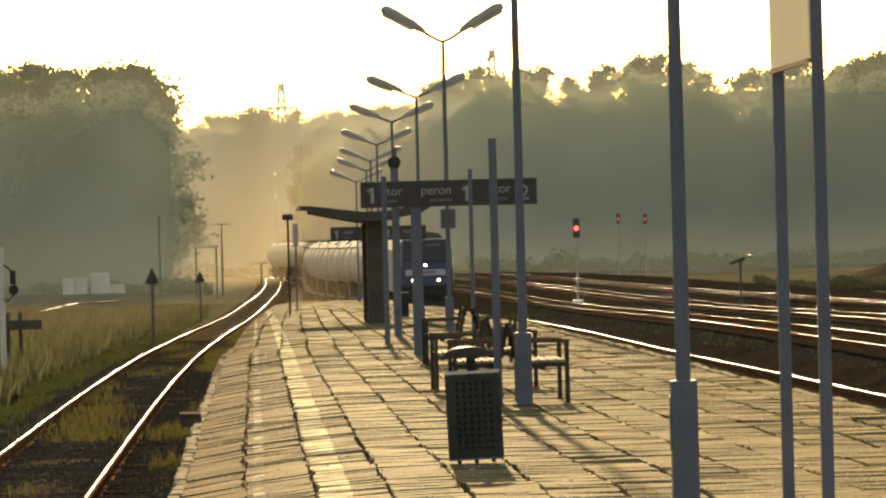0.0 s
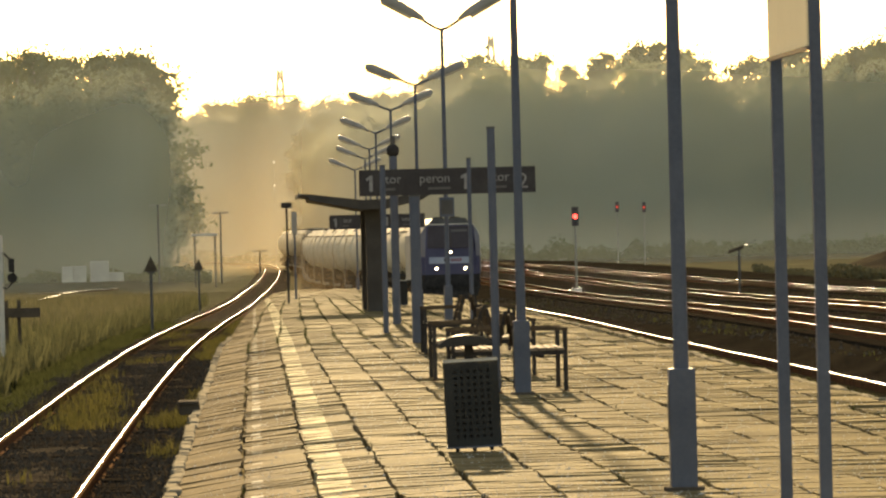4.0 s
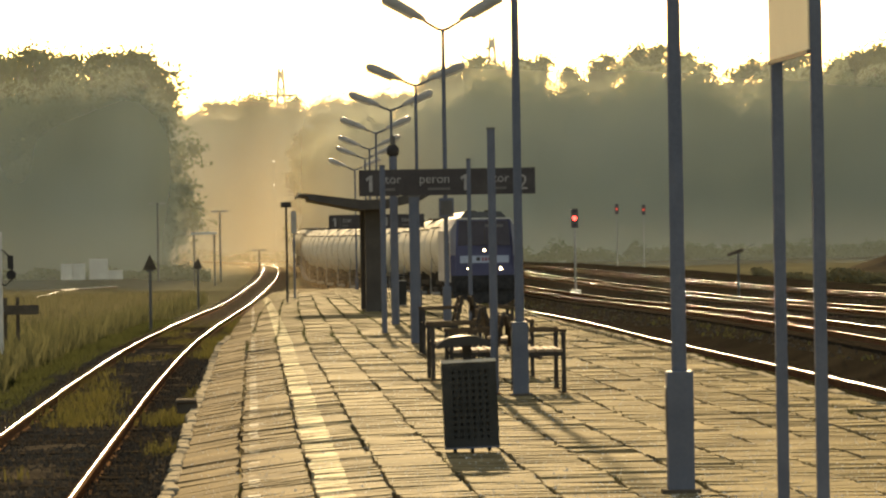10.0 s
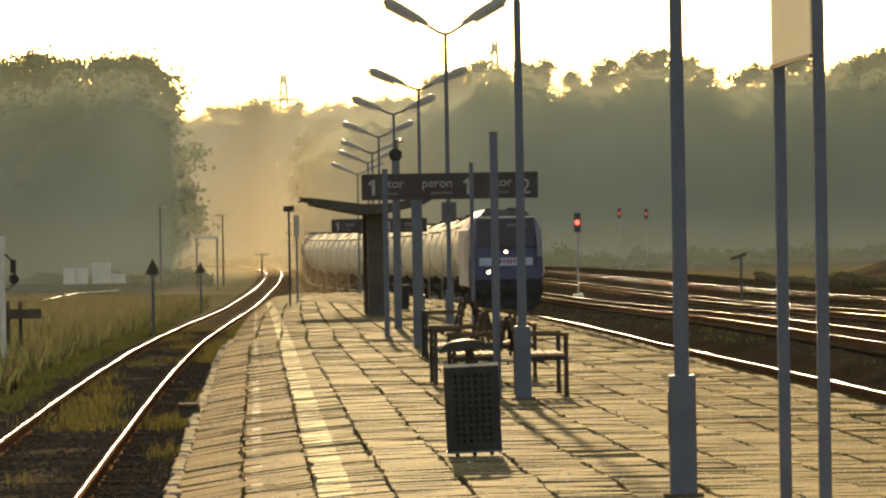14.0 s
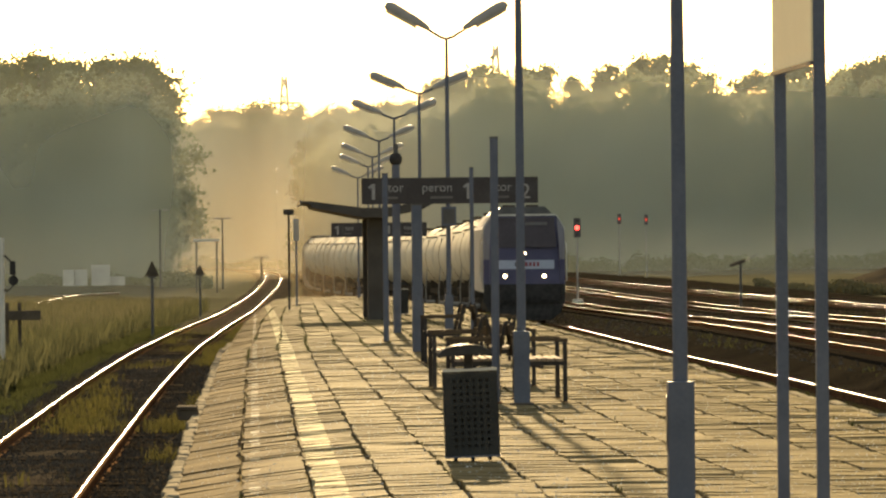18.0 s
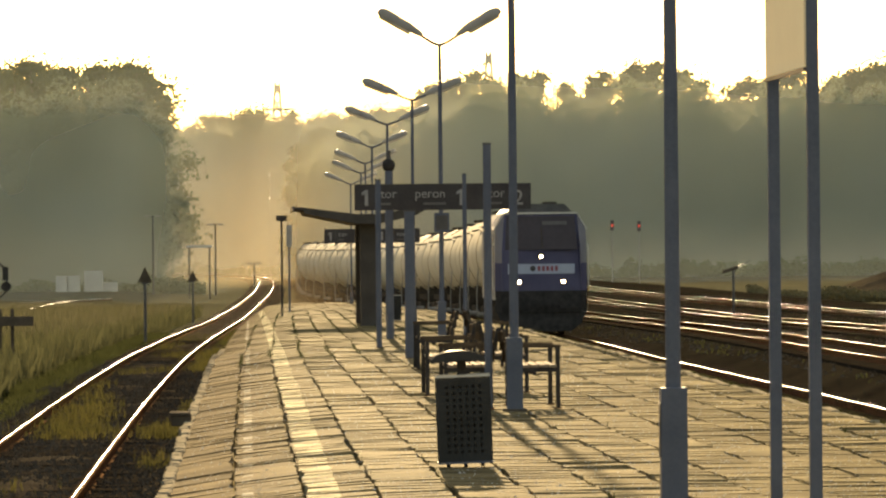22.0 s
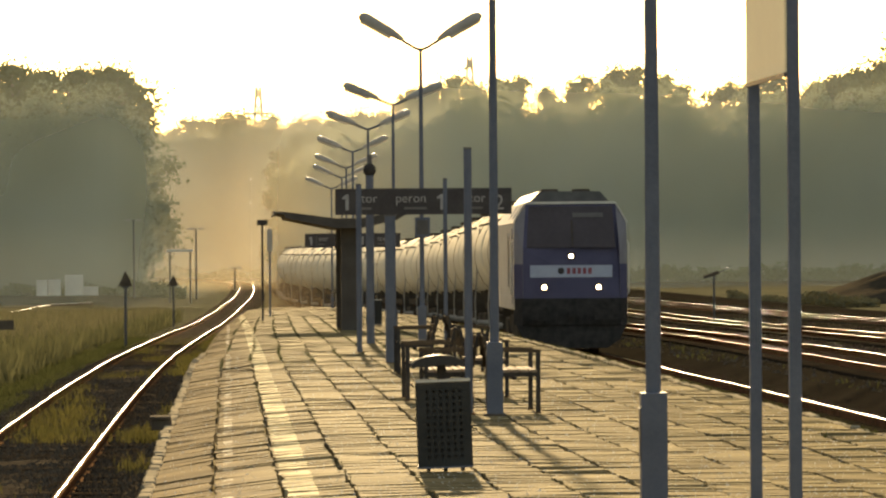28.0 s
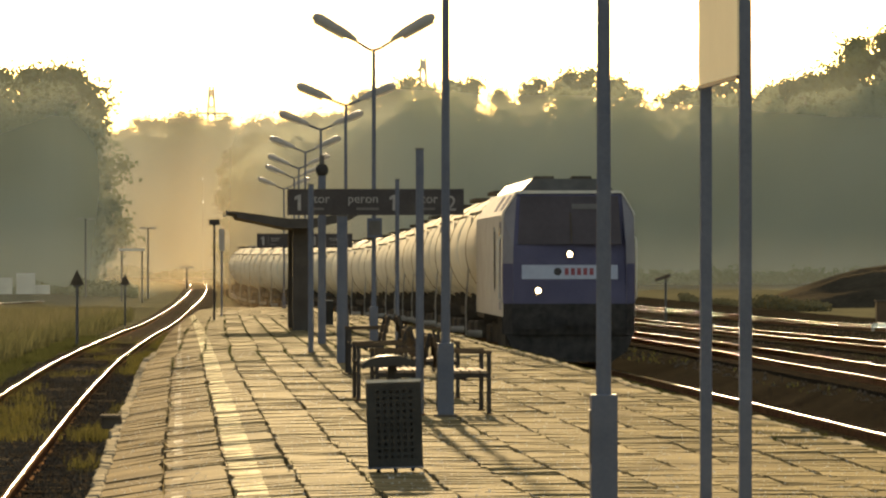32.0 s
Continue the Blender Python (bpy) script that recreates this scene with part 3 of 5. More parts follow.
def direction_sign(at):
    root = thing("direction_sign", at, "long navy platform sign with white lettering on a lamp post", "sign", "platform signs")
    w, h = 1.73, 0.50
    part("panel", Shape().box(-w, -0.05, 0, w, 0.05, h, 0.008), NAVY, root)
    part("rim", Shape().box(-w, -0.056, h, w, 0.056, h + 0.014), DARKPOST, root)
    part("bracket", Shape().bar((-0.06, 0.06, 0.1), (0.12, 0.06, 0.1), 0.08, 0.05), DARKPOST, root)
    f = -0.053
    for text, size, x, z in (("1", 0.42, -1.62, 0.09), ("tor", 0.25, -1.22, 0.24), ("peron", 0.25, -0.55, 0.24), ("1", 0.42, 0.24, 0.09), ("tor", 0.25, 0.90, 0.24), ("2", 0.42, 1.38, 0.09)):
        if text == "1":
            part("numeral", Shape().prism([(x + 0.09, z), (x + 0.155, z), (x + 0.155, z + 0.31), (x + 0.105, z + 0.31), (x + 0.02, z + 0.25), (x + 0.04, z + 0.205), (x + 0.09, z + 0.235)], f - 0.002, f), LETTER, root)
            continue
        write(text, size, (x, f, z), root)
    for x0, x1 in ((-1.25, -1.02), (-0.38, 0.06), (0.92, 1.16)):
        part("small_text", Shape().box(x0, f - 0.002, 0.10, x1, f, 0.145), FAINT, root, "faint line of small text")
    for x in (-1.32, 1.30):
        part("divider", Shape().box(x, f - 0.002, 0.05, x + 0.012, f, 0.45), FAINT, root)
    return root


sign = direction_sign((4.03, 121.85, 3.30))
copy_thing(sign, pose(4.87, 225.2, 2.92))


def speaker_box(at):
    root = thing("speaker_box", at, "grey loudspeaker box on a lamp post", "loudspeaker")
    part("case", Shape().box(-0.12, -0.12, 0.08, 0.17, 0.10, 0.46, 0.01), POST, root)
    part("grille", Shape().box(-0.09, -0.132, 0.13, 0.14, -0.12, 0.41), DARKPOST, root)
    part("clamp", Shape().bar((0, 0.09, 0.2), (0, 0.2, 0.2), 0.05, 0.05), DARKPOST, root)


speaker_box((3.98, 121.8, 2.78))


# ---- poles ----
def plain_pole(x, y, top, r, material, label, cap=True):
    z = slab_top(x, y)
    root = thing("pole", (x, y, z), label, "pole", "plain poles")
    part("tube", Shape().tube([(0, 0, -0.02), (0, 0, top - z)], r, 12), material, root, "", True)
    part("foot", Shape().box(-r * 1.5, -r * 1.5, -0.02, r * 1.5, r * 1.5, 0.012, 0.004), RUST, root)
    if cap:
        part("cap", Shape().tube([(0, 0, top - z), (0, 0, top - z + 0.02)], r * 1.1, 12), DARKPOST, root)
    return root


plain_pole(2.62, 65.1, 3.54, 0.042, POST, "slim grey steel pole beside the bench")
plain_pole(3.84, 105.0, 3.76, 0.035, POST, "slim grey steel pole behind the benches")
plain_pole(2.74, 98.9, 3.10, 0.085, POST, "thick short grey steel post")
plain_pole(2.515, 111.0, 3.75, 0.05, POST, "greenish dark steel post by the shelter")


def ball_post():
    x, y = 3.03, 124.0
    z = slab_top(x, y)
    root = thing("speaker_post", (x, y, z), "dark post with a round loudspeaker on top", "loudspeaker")
    part("tube", Shape().tube([(0, 0, -0.02), (0, 0, 3.35)], 0.08, 12), POST, root, "", True)
    rings = []
    for k in range(9):
        a = -math.pi / 2 + math.pi * k / 8
        rings.append([(0.13 * max(0.15, math.cos(a)) * math.cos(t), 0.13 * max(0.15, math.cos(a)) * math.sin(t), 3.34 + 0.14 * math.sin(a) + 0.12) for t in [2 * math.pi * j / 14 for j in range(14)]])
    part("horn", Shape().rings(rings), BLACK, root, "round dark loudspeaker", True)
    part("neck", Shape().tube([(0, 0, 3.58), (0, 0, 3.76)], 0.05, 10), DARKPOST, root, "", True)


ball_post()


# ---- station board on two posts ----
def station_board():
    root = thing("station_board", (3.04, 34.0, slab_top(3.04, 34)), "cream station name board on two grey steel posts", "station sign")
    for y, x in ((-1.0, 0.027), (1.0, -0.011)):
        part("post", Shape().box(x - 0.032, y - 0.032, -0.02, x + 0.032, y + 0.032, 4.0, 0.004), POST, root, "square grey steel post")
        part("anchor", Shape().box(x - 0.09, y - 0.09, -0.02, x + 0.09, y + 0.09, 0.025, 0.006), DARKPOST, root)

    def panel(z0, z1, more):
        return Shape().rings([[(x0 - more, y, z0), (x1, y, z0), (x1, y, z1), (x0 - more, y, z1)] for y, x0, x1 in ((-1.02 - more, -0.018, -0.007), (1.02 + more, -0.052, -0.045))])

    part("board", panel(2.60, 3.75, 0), CREAM, root, "cream enamel board")
    part("frame_bar", panel(2.575, 2.598, 0.006), DARKPOST, root)


station_board()


# ---- litter bins ----
def litter_bin(at):
    root = thing("litter_bin", at, "dark perforated steel litter bin with an arched lid", "litter bin", "litter bins")
    w, d, z0, z1 = 0.198, 0.15, 0.035, 0.675
    for name, y in (("front_panel", -d), ("back_panel", d)):
        s = Shape()
        cols, rows_n = 8, 13
        for i in range(cols):
            for j in range(rows_n):
                x0, x1 = -w + 2 * w * i / cols, -w + 2 * w * (i + 1) / cols
                a, b = z0 + (z1 - z0) * j / rows_n, z0 + (z1 - z0) * (j + 1) / rows_n
                hole = 0 < i < cols - 1 and 0 < j < rows_n - 1
                if not hole:
                    s.face([(x0, y, a), (x1, y, a), (x1, y, b), (x0, y, b)])
                    continue
                cx, cz, r = (x0 + x1) / 2, (a + b) / 2, 0.011
                o = [(x0, y, a), (x1, y, a), (x1, y, b), (x0, y, b)]
                n = [(cx - r, y, cz - r), (cx + r, y, cz - r), (cx + r, y, cz + r), (cx - r, y, cz + r)]
                for q in range(4):
                    s.face([o[q], o[(q + 1) % 4], n[(q + 1) % 4], n[q]])
        part(name, s, BIN, root, "perforated steel panel")
    for x in (-w, w):
        part("side_panel", Shape().box(x - 0.006, -d, z0, x + 0.006, d, z1), BIN, root)
    part("inner_bag", Shape().box(-w + 0.03, -d + 0.03, z0 + 0.03, w - 0.03, d - 0.03, z1 - 0.06), BLACK, root, "black bin liner")
    part("floor_plate", Shape().box(-w * 1.05, -d * 1.05, z0 - 0.014, w * 1.05, d * 1.05, z0), POST, root)
    # the highlight along the rim is painted with pale colour
    part("top_rim", Shape().rings([[(a * w, b * d, z) for a, b in ((-1.03, -1.05), (1.03, -1.05), (1.03, 1.05), (-1.03, 1.05))] for z in (z1, z1 + 0.018)], cap=False), PALE, root, "rim with its highlight put in as pale paint")
    for x in (-0.13, 0.0, 0.13):
        part("leg", Shape().box(x - 0.012, -0.1, -0.005, x + 0.012, 0.1, z0 - 0.012), BLACK, root)
    part("stem", Shape().box(-0.035, 0.07, z1 - 0.1, 0.035, 0.12, 0.84), BLACK, root)
    rings = []
    for y, q in ((-d * 1.0, 0.96), (-d * 0.92, 1.0), (d * 0.92, 1.0), (d * 1.0, 0.96)):
        top = [(-0.03 + w * 1.03 * q * (i - 6) / 6, 0.815 + 0.062 * (1 - abs((i - 6) / 6) ** 2.6) - 0.02 * (1 - q)) for i in range(13)]
        low = [(x, z - 0.028 - 0.05 * (1 - abs((x + 0.03) / w / 1.03) ** 2)) for x, z in reversed(top)]
        rings.append([(x, y, z) for x, z in top] + [(x, y, z) for x, z in low])
    part("lid", Shape().rings(rings), LID, root, "arched steel lid", True)
    return root


bin_1 = litter_bin((1.715, 47.1, slab_top(1.715, 47.1) + 0.01))
bin_1.matrix_basis = pose(1.715, 47.1, slab_top(1.715, 47.1) + 0.014, 0, -1.8, 0)
copy_thing(bin_1, pose(4.15, 166.0, slab_top(4.15, 166) + 0.01))


# ---- benches ----
def bench(at, turn):
    """Three seats long; it faces +x of its own."""
    root = thing("platform_bench", at, "slatted wooden bench with black iron arms", "bench", "platform benches", turn=turn)
    half = 0.8
    for y in (-half, half):
        fr = Shape()
        fr.bar((0.24, y, 0), (0.24, y, 0.64), 0.045, 0.05)
        fr.bar((-0.22, y, 0), (-0.22, y, 0.45), 0.045, 0.05)
        fr.bar((-0.22, y, 0.43), (-0.32, y, 0.83), 0.045, 0.05)
        fr.bar((-0.24, y, 0.40), (0.24, y, 0.40), 0.04, 0.045)
        side = part("side_frame", fr, BLACK, root, "black iron end frame")
        part("armrest", Shape().bar((-0.27, y, 0.655), (0.27, y, 0.645), 0.06, 0.035), SHADED_WOOD, side)
        for x in (0.24, -0.22):
            part("foot", Shape().box(x - 0.04, y - 0.035, -0.004, x + 0.04, y + 0.035, 0.006), RUST, side)
    for k in range(5):
        x = -0.19 + k * 0.095
        part("seat_slat", Shape().box(x - 0.038, -half - 0.03, 0.425, x + 0.038, half + 0.03, 0.455, 0.006), SUNLIT_WOOD, root)
    for k in range(3):
        z = 0.53 + k * 0.112
        x = -0.235 - (z - 0.43) * 0.25
        part("back_slat", Shape().bar((x, -half - 0.03, z), (x, half + 0.03, z), 0.026, 0.104), SHADED_WOOD, root)
    part("stretcher", Shape().bar((0, -half, 0.36), (0, half, 0.36), 0.03, 0.03), BLACK, root)
    return root


BENCHES = [(3.10, 65.8, 0), (2.43, 66.4, 180), (2.40, 71.9, 180), (3.12, 73.3, 0), (2.78, 88.5, 180), (3.55, 88.5, 0)]
seat0 = bench((BENCHES[0][0], BENCHES[0][1], slab_top(*BENCHES[0][:2]) + 0.012), 0)
for x, y, turn in BENCHES[1:]:
    copy_thing(seat0, pose(x, y, slab_top(x, y) + 0.012, 0, 0, turn))


# ---- shelter ----
def shelter():
    x, y = 3.26, 153.8
    z = slab_top(x, y)
    root = thing("platform_shelter", (x, y, z), "dark platform shelter with a butterfly roof on a broad column", "shelter")
    part("column", Shape().box(-0.23, -0.2, -0.03, 0.23, 0.2, 2.56, 0.02), ROOF, root, "broad dark column")
    part("rear_column", Shape().box(-0.23, 6.0, -0.1, 0.23, 6.4, 2.56, 0.02), ROOF, root, "broad dark column")
    outline = [(x - 0.05, z + 0.1) for x, z in ((-1.80, 2.80), (-1.78, 2.84), (-1.55, 2.83), (-0.3, 2.66), (0.3, 2.66), (1.1, 2.80), (1.72, 2.98), (1.74, 2.93), (1.2, 2.62), (0.3, 2.42), (-0.3, 2.42), (-1.55, 2.68), (-1.58, 2.76))]
    part("roof", Shape().prism(outline, -0.9, 7.2), ROOF, root, "thick butterfly roof")
    part("gutter", Shape().box(-1.89, -0.9, 2.86, -1.84, 7.2, 2.96), DARKPOST, root)
    part("back_wall", Shape().box(0.24, 0.8, 0.05, 0.30, 5.8, 2.3), ROOF, root)


shelter()


# ---- small signs by the platform ----
def plate_post(at, height, plate, label, category, material=DARKPOST, r=0.035, rot=0):
    root = thing("track_sign", at, label, category, "", turn=rot)
    part("post", Shape().tube([(0, 0, -0.3), (0, 0, height)], r, 8), material, root, "", True)
    w, z0, z1, m = plate
    part("plate", Shape().box(-w, -r - 0.02, z0, w, -r, z1, 0.003), m, root)
    return root


plate_post((1.42, 200.0, fall(200) + 0.76), 3.2, (0.17, 3.02, 3.20, BLACK), "dark thin post with a small plate at the platform edge", "sign", BLACK)
plate_post((1.84, 222.0, fall(222) + 0.76), 3.1, (0.10, 2.3, 3.1, LAMP), "grey post with a tall grey plate", "sign", POST)


def triangle_sign(at, size, height, label):
    root = thing("warning_sign", at, label, "warning sign", "triangle signs")
    part("post", Shape().tube([(0, 0, -0.4), (0, 0, height)], 0.05, 8), DARKPOST, root, "", True)
    part("triangle", Shape().prism([(-size, height - 0.1), (size, height - 0.1), (0, height + size * 1.75)], -0.09, -0.06), SOOT, root, "dark triangular plate")
    part("cross_bar", Shape().box(-size * 0.5, -0.06, height - 0.16, size * 0.5, -0.02, height - 0.1), DARKPOST, root)
    return root


triangle_sign((-3.06, 205.0, fall(205) - 0.25), 0.24, 2.2, "dark triangular railway sign on a post in grass")
triangle_sign((-2.3, 318.0, fall(318) - 0.25), 0.26, 2.3, "small dark triangular railway sign on a post")


# ---- signal at the meadow's edge ----
def side_signal():
    root = thing("shunting_signal", (-5.0, 128.0, fall(128) + 0.15), "white signal post with black bracket and round lamps", "signal")
    part("post", Shape().tube([(0, 0, -0.7), (0, 0, 2.6)], 0.06, 10), PALE, root, "white signal post", True)
    part("base", Shape().box(-0.16, -0.16, -0.8, 0.16, 0.16, 0.1, 0.02), SOOT, root, "dark base block")
    arm = part("bracket", Shape().tube([(0, -0.02, 2.25), (0.08, -0.02, 2.22), (0.2, -0.02, 2.1), (0.26, -0.02, 1.9), (0.25, -0.02, 1.62), (0.12, -0.02, 1.5), (0.02, -0.02, 1.55)], 0.02, 8), BLACK, root, "curved black bracket", True)
    part("lamp_hood", Shape().tube([(0.24, -0.12, 1.72), (0.24, 0.1, 1.72)], [0.10, 0.10], 14), BLACK, arm, "round black lamp", True)
    part("shield", Shape().box(0.17, -0.08, 1.84, 0.29, -0.03, 2.12, 0.01), BLACK, arm, "black lamp shield")
    part("ladder", Shape().bar((-0.12, 0.1, 0), (-0.12, 0.1, 2.5), 0.03, 0.03).bar((-0.3, 0.1, 0), (-0.3, 0.1, 2.5), 0.03, 0.03), BLACK, root)


side_signal()


def low_barrier():
    root = thing("timber_barrier", (-5.0, 140.0, fall(140) + 0.15), "low dark timber barrier in long grass", "barrier")
    part("beam", Shape().box(-0.5, -0.08, 0.79, 0.40, 0.08, 1.01, 0.01), SOOT, root)
    for x in (-0.36, -0.08):
        part("post", Shape().box(x - 0.04, 0.08, -0.7, x + 0.04, 0.16, 1.18, 0.01), SOOT, root)


low_barrier()


def cable_box():
    x, y = -0.65, 68.0
    root = thing("cable_box", (x, y, fall(y) + 0.55), "small dark box fixed to the platform edge", "box")
    part("body", Shape().box(-0.09, -0.3, 0, 0.13, 0.3, 0.12, 0.01), SOOT, root)
    part("cover", Shape().box(-0.11, -0.33, 0.12, 0.12, 0.33, 0.15, 0.01), SOOT, root)


cable_box()


# ---- far things beyond the yard ----
def block_pile():
    for i, (x, w, h) in enumerate(((-15.85, 0.5, 1.72), (-14.75, 0.55, 1.74), (-13.0, 0.82, 2.15), (-11.5, 0.65, 1.1))):
        root = thing("concrete_block", (x, 560 + 0.4 * i, fall(560) - 0.3), "pale concrete block standing in the meadow", "concrete block", "concrete blocks")
        part("body", Shape().box(-w, -0.8, -0.3, w, 0.8, h, 0.04), CONCRETE, root)
        part("lifting_lug", Shape().tube([(-0.15, 0, h - 0.02), (-0.1, 0, h + 0.1), (0.1, 0, h + 0.1), (0.15, 0, h - 0.02)], 0.02, 6), RUST, root)


block_pile()


def hut():
    root = thing("crossing_shelter", (-3.2, 520, fall(520) - 0.2), "small open trackside shelter with a pale flat roof", "shelter")
    for x in (-0.85, 0.85):
        part("post", Shape().box(x - 0.07, 0.1, -0.2, x + 0.07, 0.24, 4.1), DARKPOST, root)
    part("roof", Shape().box(-1.1, -0.25, 4.1, 1.1, 2.1, 4.3, 0.03), PALE, root, "pale flat roof")


hut()


def mast(x, y, h, label, name="yard_mast"):
    root = thing(name, (x, y, fall(y) - 0.3), label, "lamp post", "yard masts")
    part("pole", Shape().tube([(0, 0, -0.2), (0, 0, h)], [0.10, 0.06], 8), DARKPOST, root, "", True)
    for s in (-1, 1):
        part("lamp_head", Shape().box(s * 0.45 - 0.3, -0.1, h - 0.05, s * 0.45 + 0.3, 0.1, h + 0.1, 0.02), LAMP, root)
    part("cross_arm", Shape().bar((-0.6, 0, h), (0.6, 0, h), 0.06, 0.06), DARKPOST, root)


mast(-2.0, 560, 6.2, "thin dark yard lamp mast")
mast(-7.6, 560, 7.0, "thin dark yard lamp mast")
mast(1.7, 640, 2.4, "thin dark signal mast")
mast(-20.6, 420, 8.0, "thin dark yard lamp mast")


def red_signal(x, y, z, h, glow, label):
    root = thing("railway_signal", (x, y, z), label, "railway signal", "red signals")
    part("mast", Shape().tube([(0, 0, -0.2), (0, 0, h + 0.1)], 0.05, 8), LAMP, root, "", True)
    head = part("signal_head", Shape().box(-0.18, -0.14, h - 0.5, 0.18, -0.02, h + 0.5, 0.03), DARKPOST, root, "dark signal head")
    part("red_lamp", Shape().tube([(0, -0.16, h), (0, -0.13, h)], 0.12, 14), glow, head, "glowing red lamp")
    for k in (-0.36, 0.36):
        part("dark_lamp", Shape().tube([(0, -0.16, h + k), (0, -0.13, h + k)], 0.09, 12), GLASS, head)
    part("base", Shape().box(-0.25, -0.25, -0.3, 0.25, 0.25, 0.2, 0.03), CONCRETE, root)


red_signal(17.2, 321.4, yard_fall(321) - 0.15, 3.9, SIGNAL_RED, "tall railway signal showing red")
red_signal(36.2, 600, fall(600) - 0.3, 5.9, SIGNAL_DIM, "distant railway signal showing dim red")
red_signal(38.8, 600, fall(600) - 0.3, 5.8, SIGNAL_DIM, "distant railway signal showing dim red")


def point_lamp(x, y, z):
    root = thing("yard_floodlight", (x, y, yard_fall(y) - 0.2), "low yard floodlight on a thin post", "floodlight")
    part("post", Shape().tube([(0, 0, -0.2), (0, 0, z)], 0.05, 8), DARKPOST, root, "", True)
    part("head", Shape().bar((-0.45, 0, z - 0.12), (0.2, 0, z + 0.1), 0.2, 0.14), SOOT, root, "tilted grey lamp head")
    part("stay", Shape().bar((0.1, 0, z), (0.75, 0, z + 0.4), 0.03, 0.03), DARKPOST, root)


point_lamp(21.4, 268, 2.1)


def line_lights(x, y, z0, z1):
    # mast added only to carry the two glowing points
    root = thing("signal_mast", (x, y, fall(y) - 0.3), "two far pale glowing points on an added slim mast", "railway signal")
    base = fall(y) - 0.3
    part("mast", Shape().tube([(0, 0, -0.3), (0, 0, z1 - base + 0.4)], 0.07, 8), LAMP, root, "", True)
    for z in (z0, z1):
        part("pale_point", Shape().tube([(0, -0.2, z - base), (0, -0.08, z - base)], 0.16, 12), PALE_LIGHT, root, "small pale glowing point")


def relay_cabinet():
    x, y = 27.80, 240.0
    root = thing("relay_cabinet", (x, y, yard_fall(y) - 0.2), "brown trackside cabinet beside the yard tracks", "cabinet")
    part("body", Shape().box(-0.45, -0.3, 0, 0.45, 0.3, 1.12, 0.02), CABINET, root)
    part("cover", Shape().box(-0.5, -0.36, 1.12, 0.5, 0.36, 1.18, 0.02), SOOT, root)
    part("door", Shape().box(-0.38, -0.315, 0.1, 0.38, -0.302, 1.05), CABINET, root)


def mound():
    rows = []
    for i in range(26):
        y = 472 + i * 1.2
        rows.append([(45 + j * 2.4, y, fall(y) - 0.5 + 5.2 * max(0, math.sin(math.pi * min(1, j / 16))) ** 0.9 * (0.75 + 0.25 * noise.noise((j * 0.3, i * 0.3, 2))) * max(0.0, math.sin(math.pi * i / 25)) ** 0.6) for j in range(20)])
    s = Shape()
    n = 20
    s.v = [p for r in rows for p in r]
    s.f = [(i * n + j, i * n + j + 1, (i + 1) * n + j + 1, (i + 1) * n + j) for i in range(25) for j in range(n - 1)]
    ob = part("earth_mound", s, MOUND, None, "", True)
    tagged(ob, "long brown heap of earth beside the yard", "earth mound")


mound()
relay_cabinet()
line_lights(4.9, 930, 11.5, 15.0)


def rubble(x, y, z, n, spread):
    s = Shape()
    rnd = random.Random(5)
    for _ in range(n):
        cx, cy, r = x + rnd.gauss(0, spread), y + rnd.gauss(0, 1), rnd.uniform(0.12, 0.4)
        s.rings([[(cx + r * math.cos(t) * q * rnd.uniform(0.8, 1.2), cy + r * math.sin(t) * q, z + h) for t in [2 * math.pi * j / 6 for j in range(6)]] for q, h in ((1, -0.1), (0.9, r * 0.5), (0.4, r * 0.9))])
    tagged(part("rubble_heap", s, CONCRETE, None), "small heap of pale rubble by the yard tracks", "rubble", "", "stuff")


rubble(26.9, 230.7, yard_fall(231) - 0.17, 14, 0.5)


def siding():
    root = thing("siding", (0, 0, 0), "worn rails of a disused siding in the meadow, their shine painted pale", "railway track", "", "structure")
    for line in (((-17.6, 468, -0.74), (-13.6, 465, -0.66), (-11.8, 472, -0.62), (-9.8, 482, -0.56)), ((-14.2, 395, -0.84), (-13.75, 402, -0.8), (-13.2, 450, -0.68), (-12.6, 468, -0.63))):
        rail = part("rail", Shape().rings([[(x + a, y + a * 0.4, z + b) for a, b in ((-0.07, -0.3), (0.07, -0.3), (0.04, 0), (-0.04, 0))] for x, y, z in line]), RUST, root)
        # matt pale heads paint the bright shine of the rails
        part("rail_head", Shape().rings([[(x + a, y + a * 0.4, z + b) for a, b in ((-0.04, 0.002), (0.04, 0.002), (0.025, 0.02), (-0.025, 0.02))] for x, y, z in line]), CONCRETE, rail, "worn rail head, its shine put in as pale colour")


siding()


def pylon(x, y, z, h):
    root = thing("power_pylon", (x, y, z), "far lattice power pylon above the forest", "pylon", "power pylons")
    def w(t):
        return 3.4 * (1 - t) + 0.45 * t
    for sx in (-1, 1):
        for sy in (-1, 1):
            part("leg", Shape().bar((sx * w(0), sy * w(0), 0), (sx * w(1), sy * w(1), h), 0.6, 0.6), PYLON, root)
    br = Shape()
    for k in range(12):
        t0, t1 = k / 12, (k + 1) / 12
        for sy in (-1, 1):
            br.bar((-w(t0), sy * w(t0), h * t0), (w(t1), sy * w(t1), h * t1), 0.34, 0.34)
            br.bar((w(t0), sy * w(t0), h * t0), (-w(t1), sy * w(t1), h * t1), 0.34, 0.34)
    part("bracing", br, PYLON, root)
    for z2, l in ((0.72, 4.5), (0.86, 3.4)):
        part("cross_arm", Shape().bar((-l, 0, h * z2), (l, 0, h * z2), 0.5, 0.6), PYLON, root)


pylon(9.9, 1500, -1, 46)
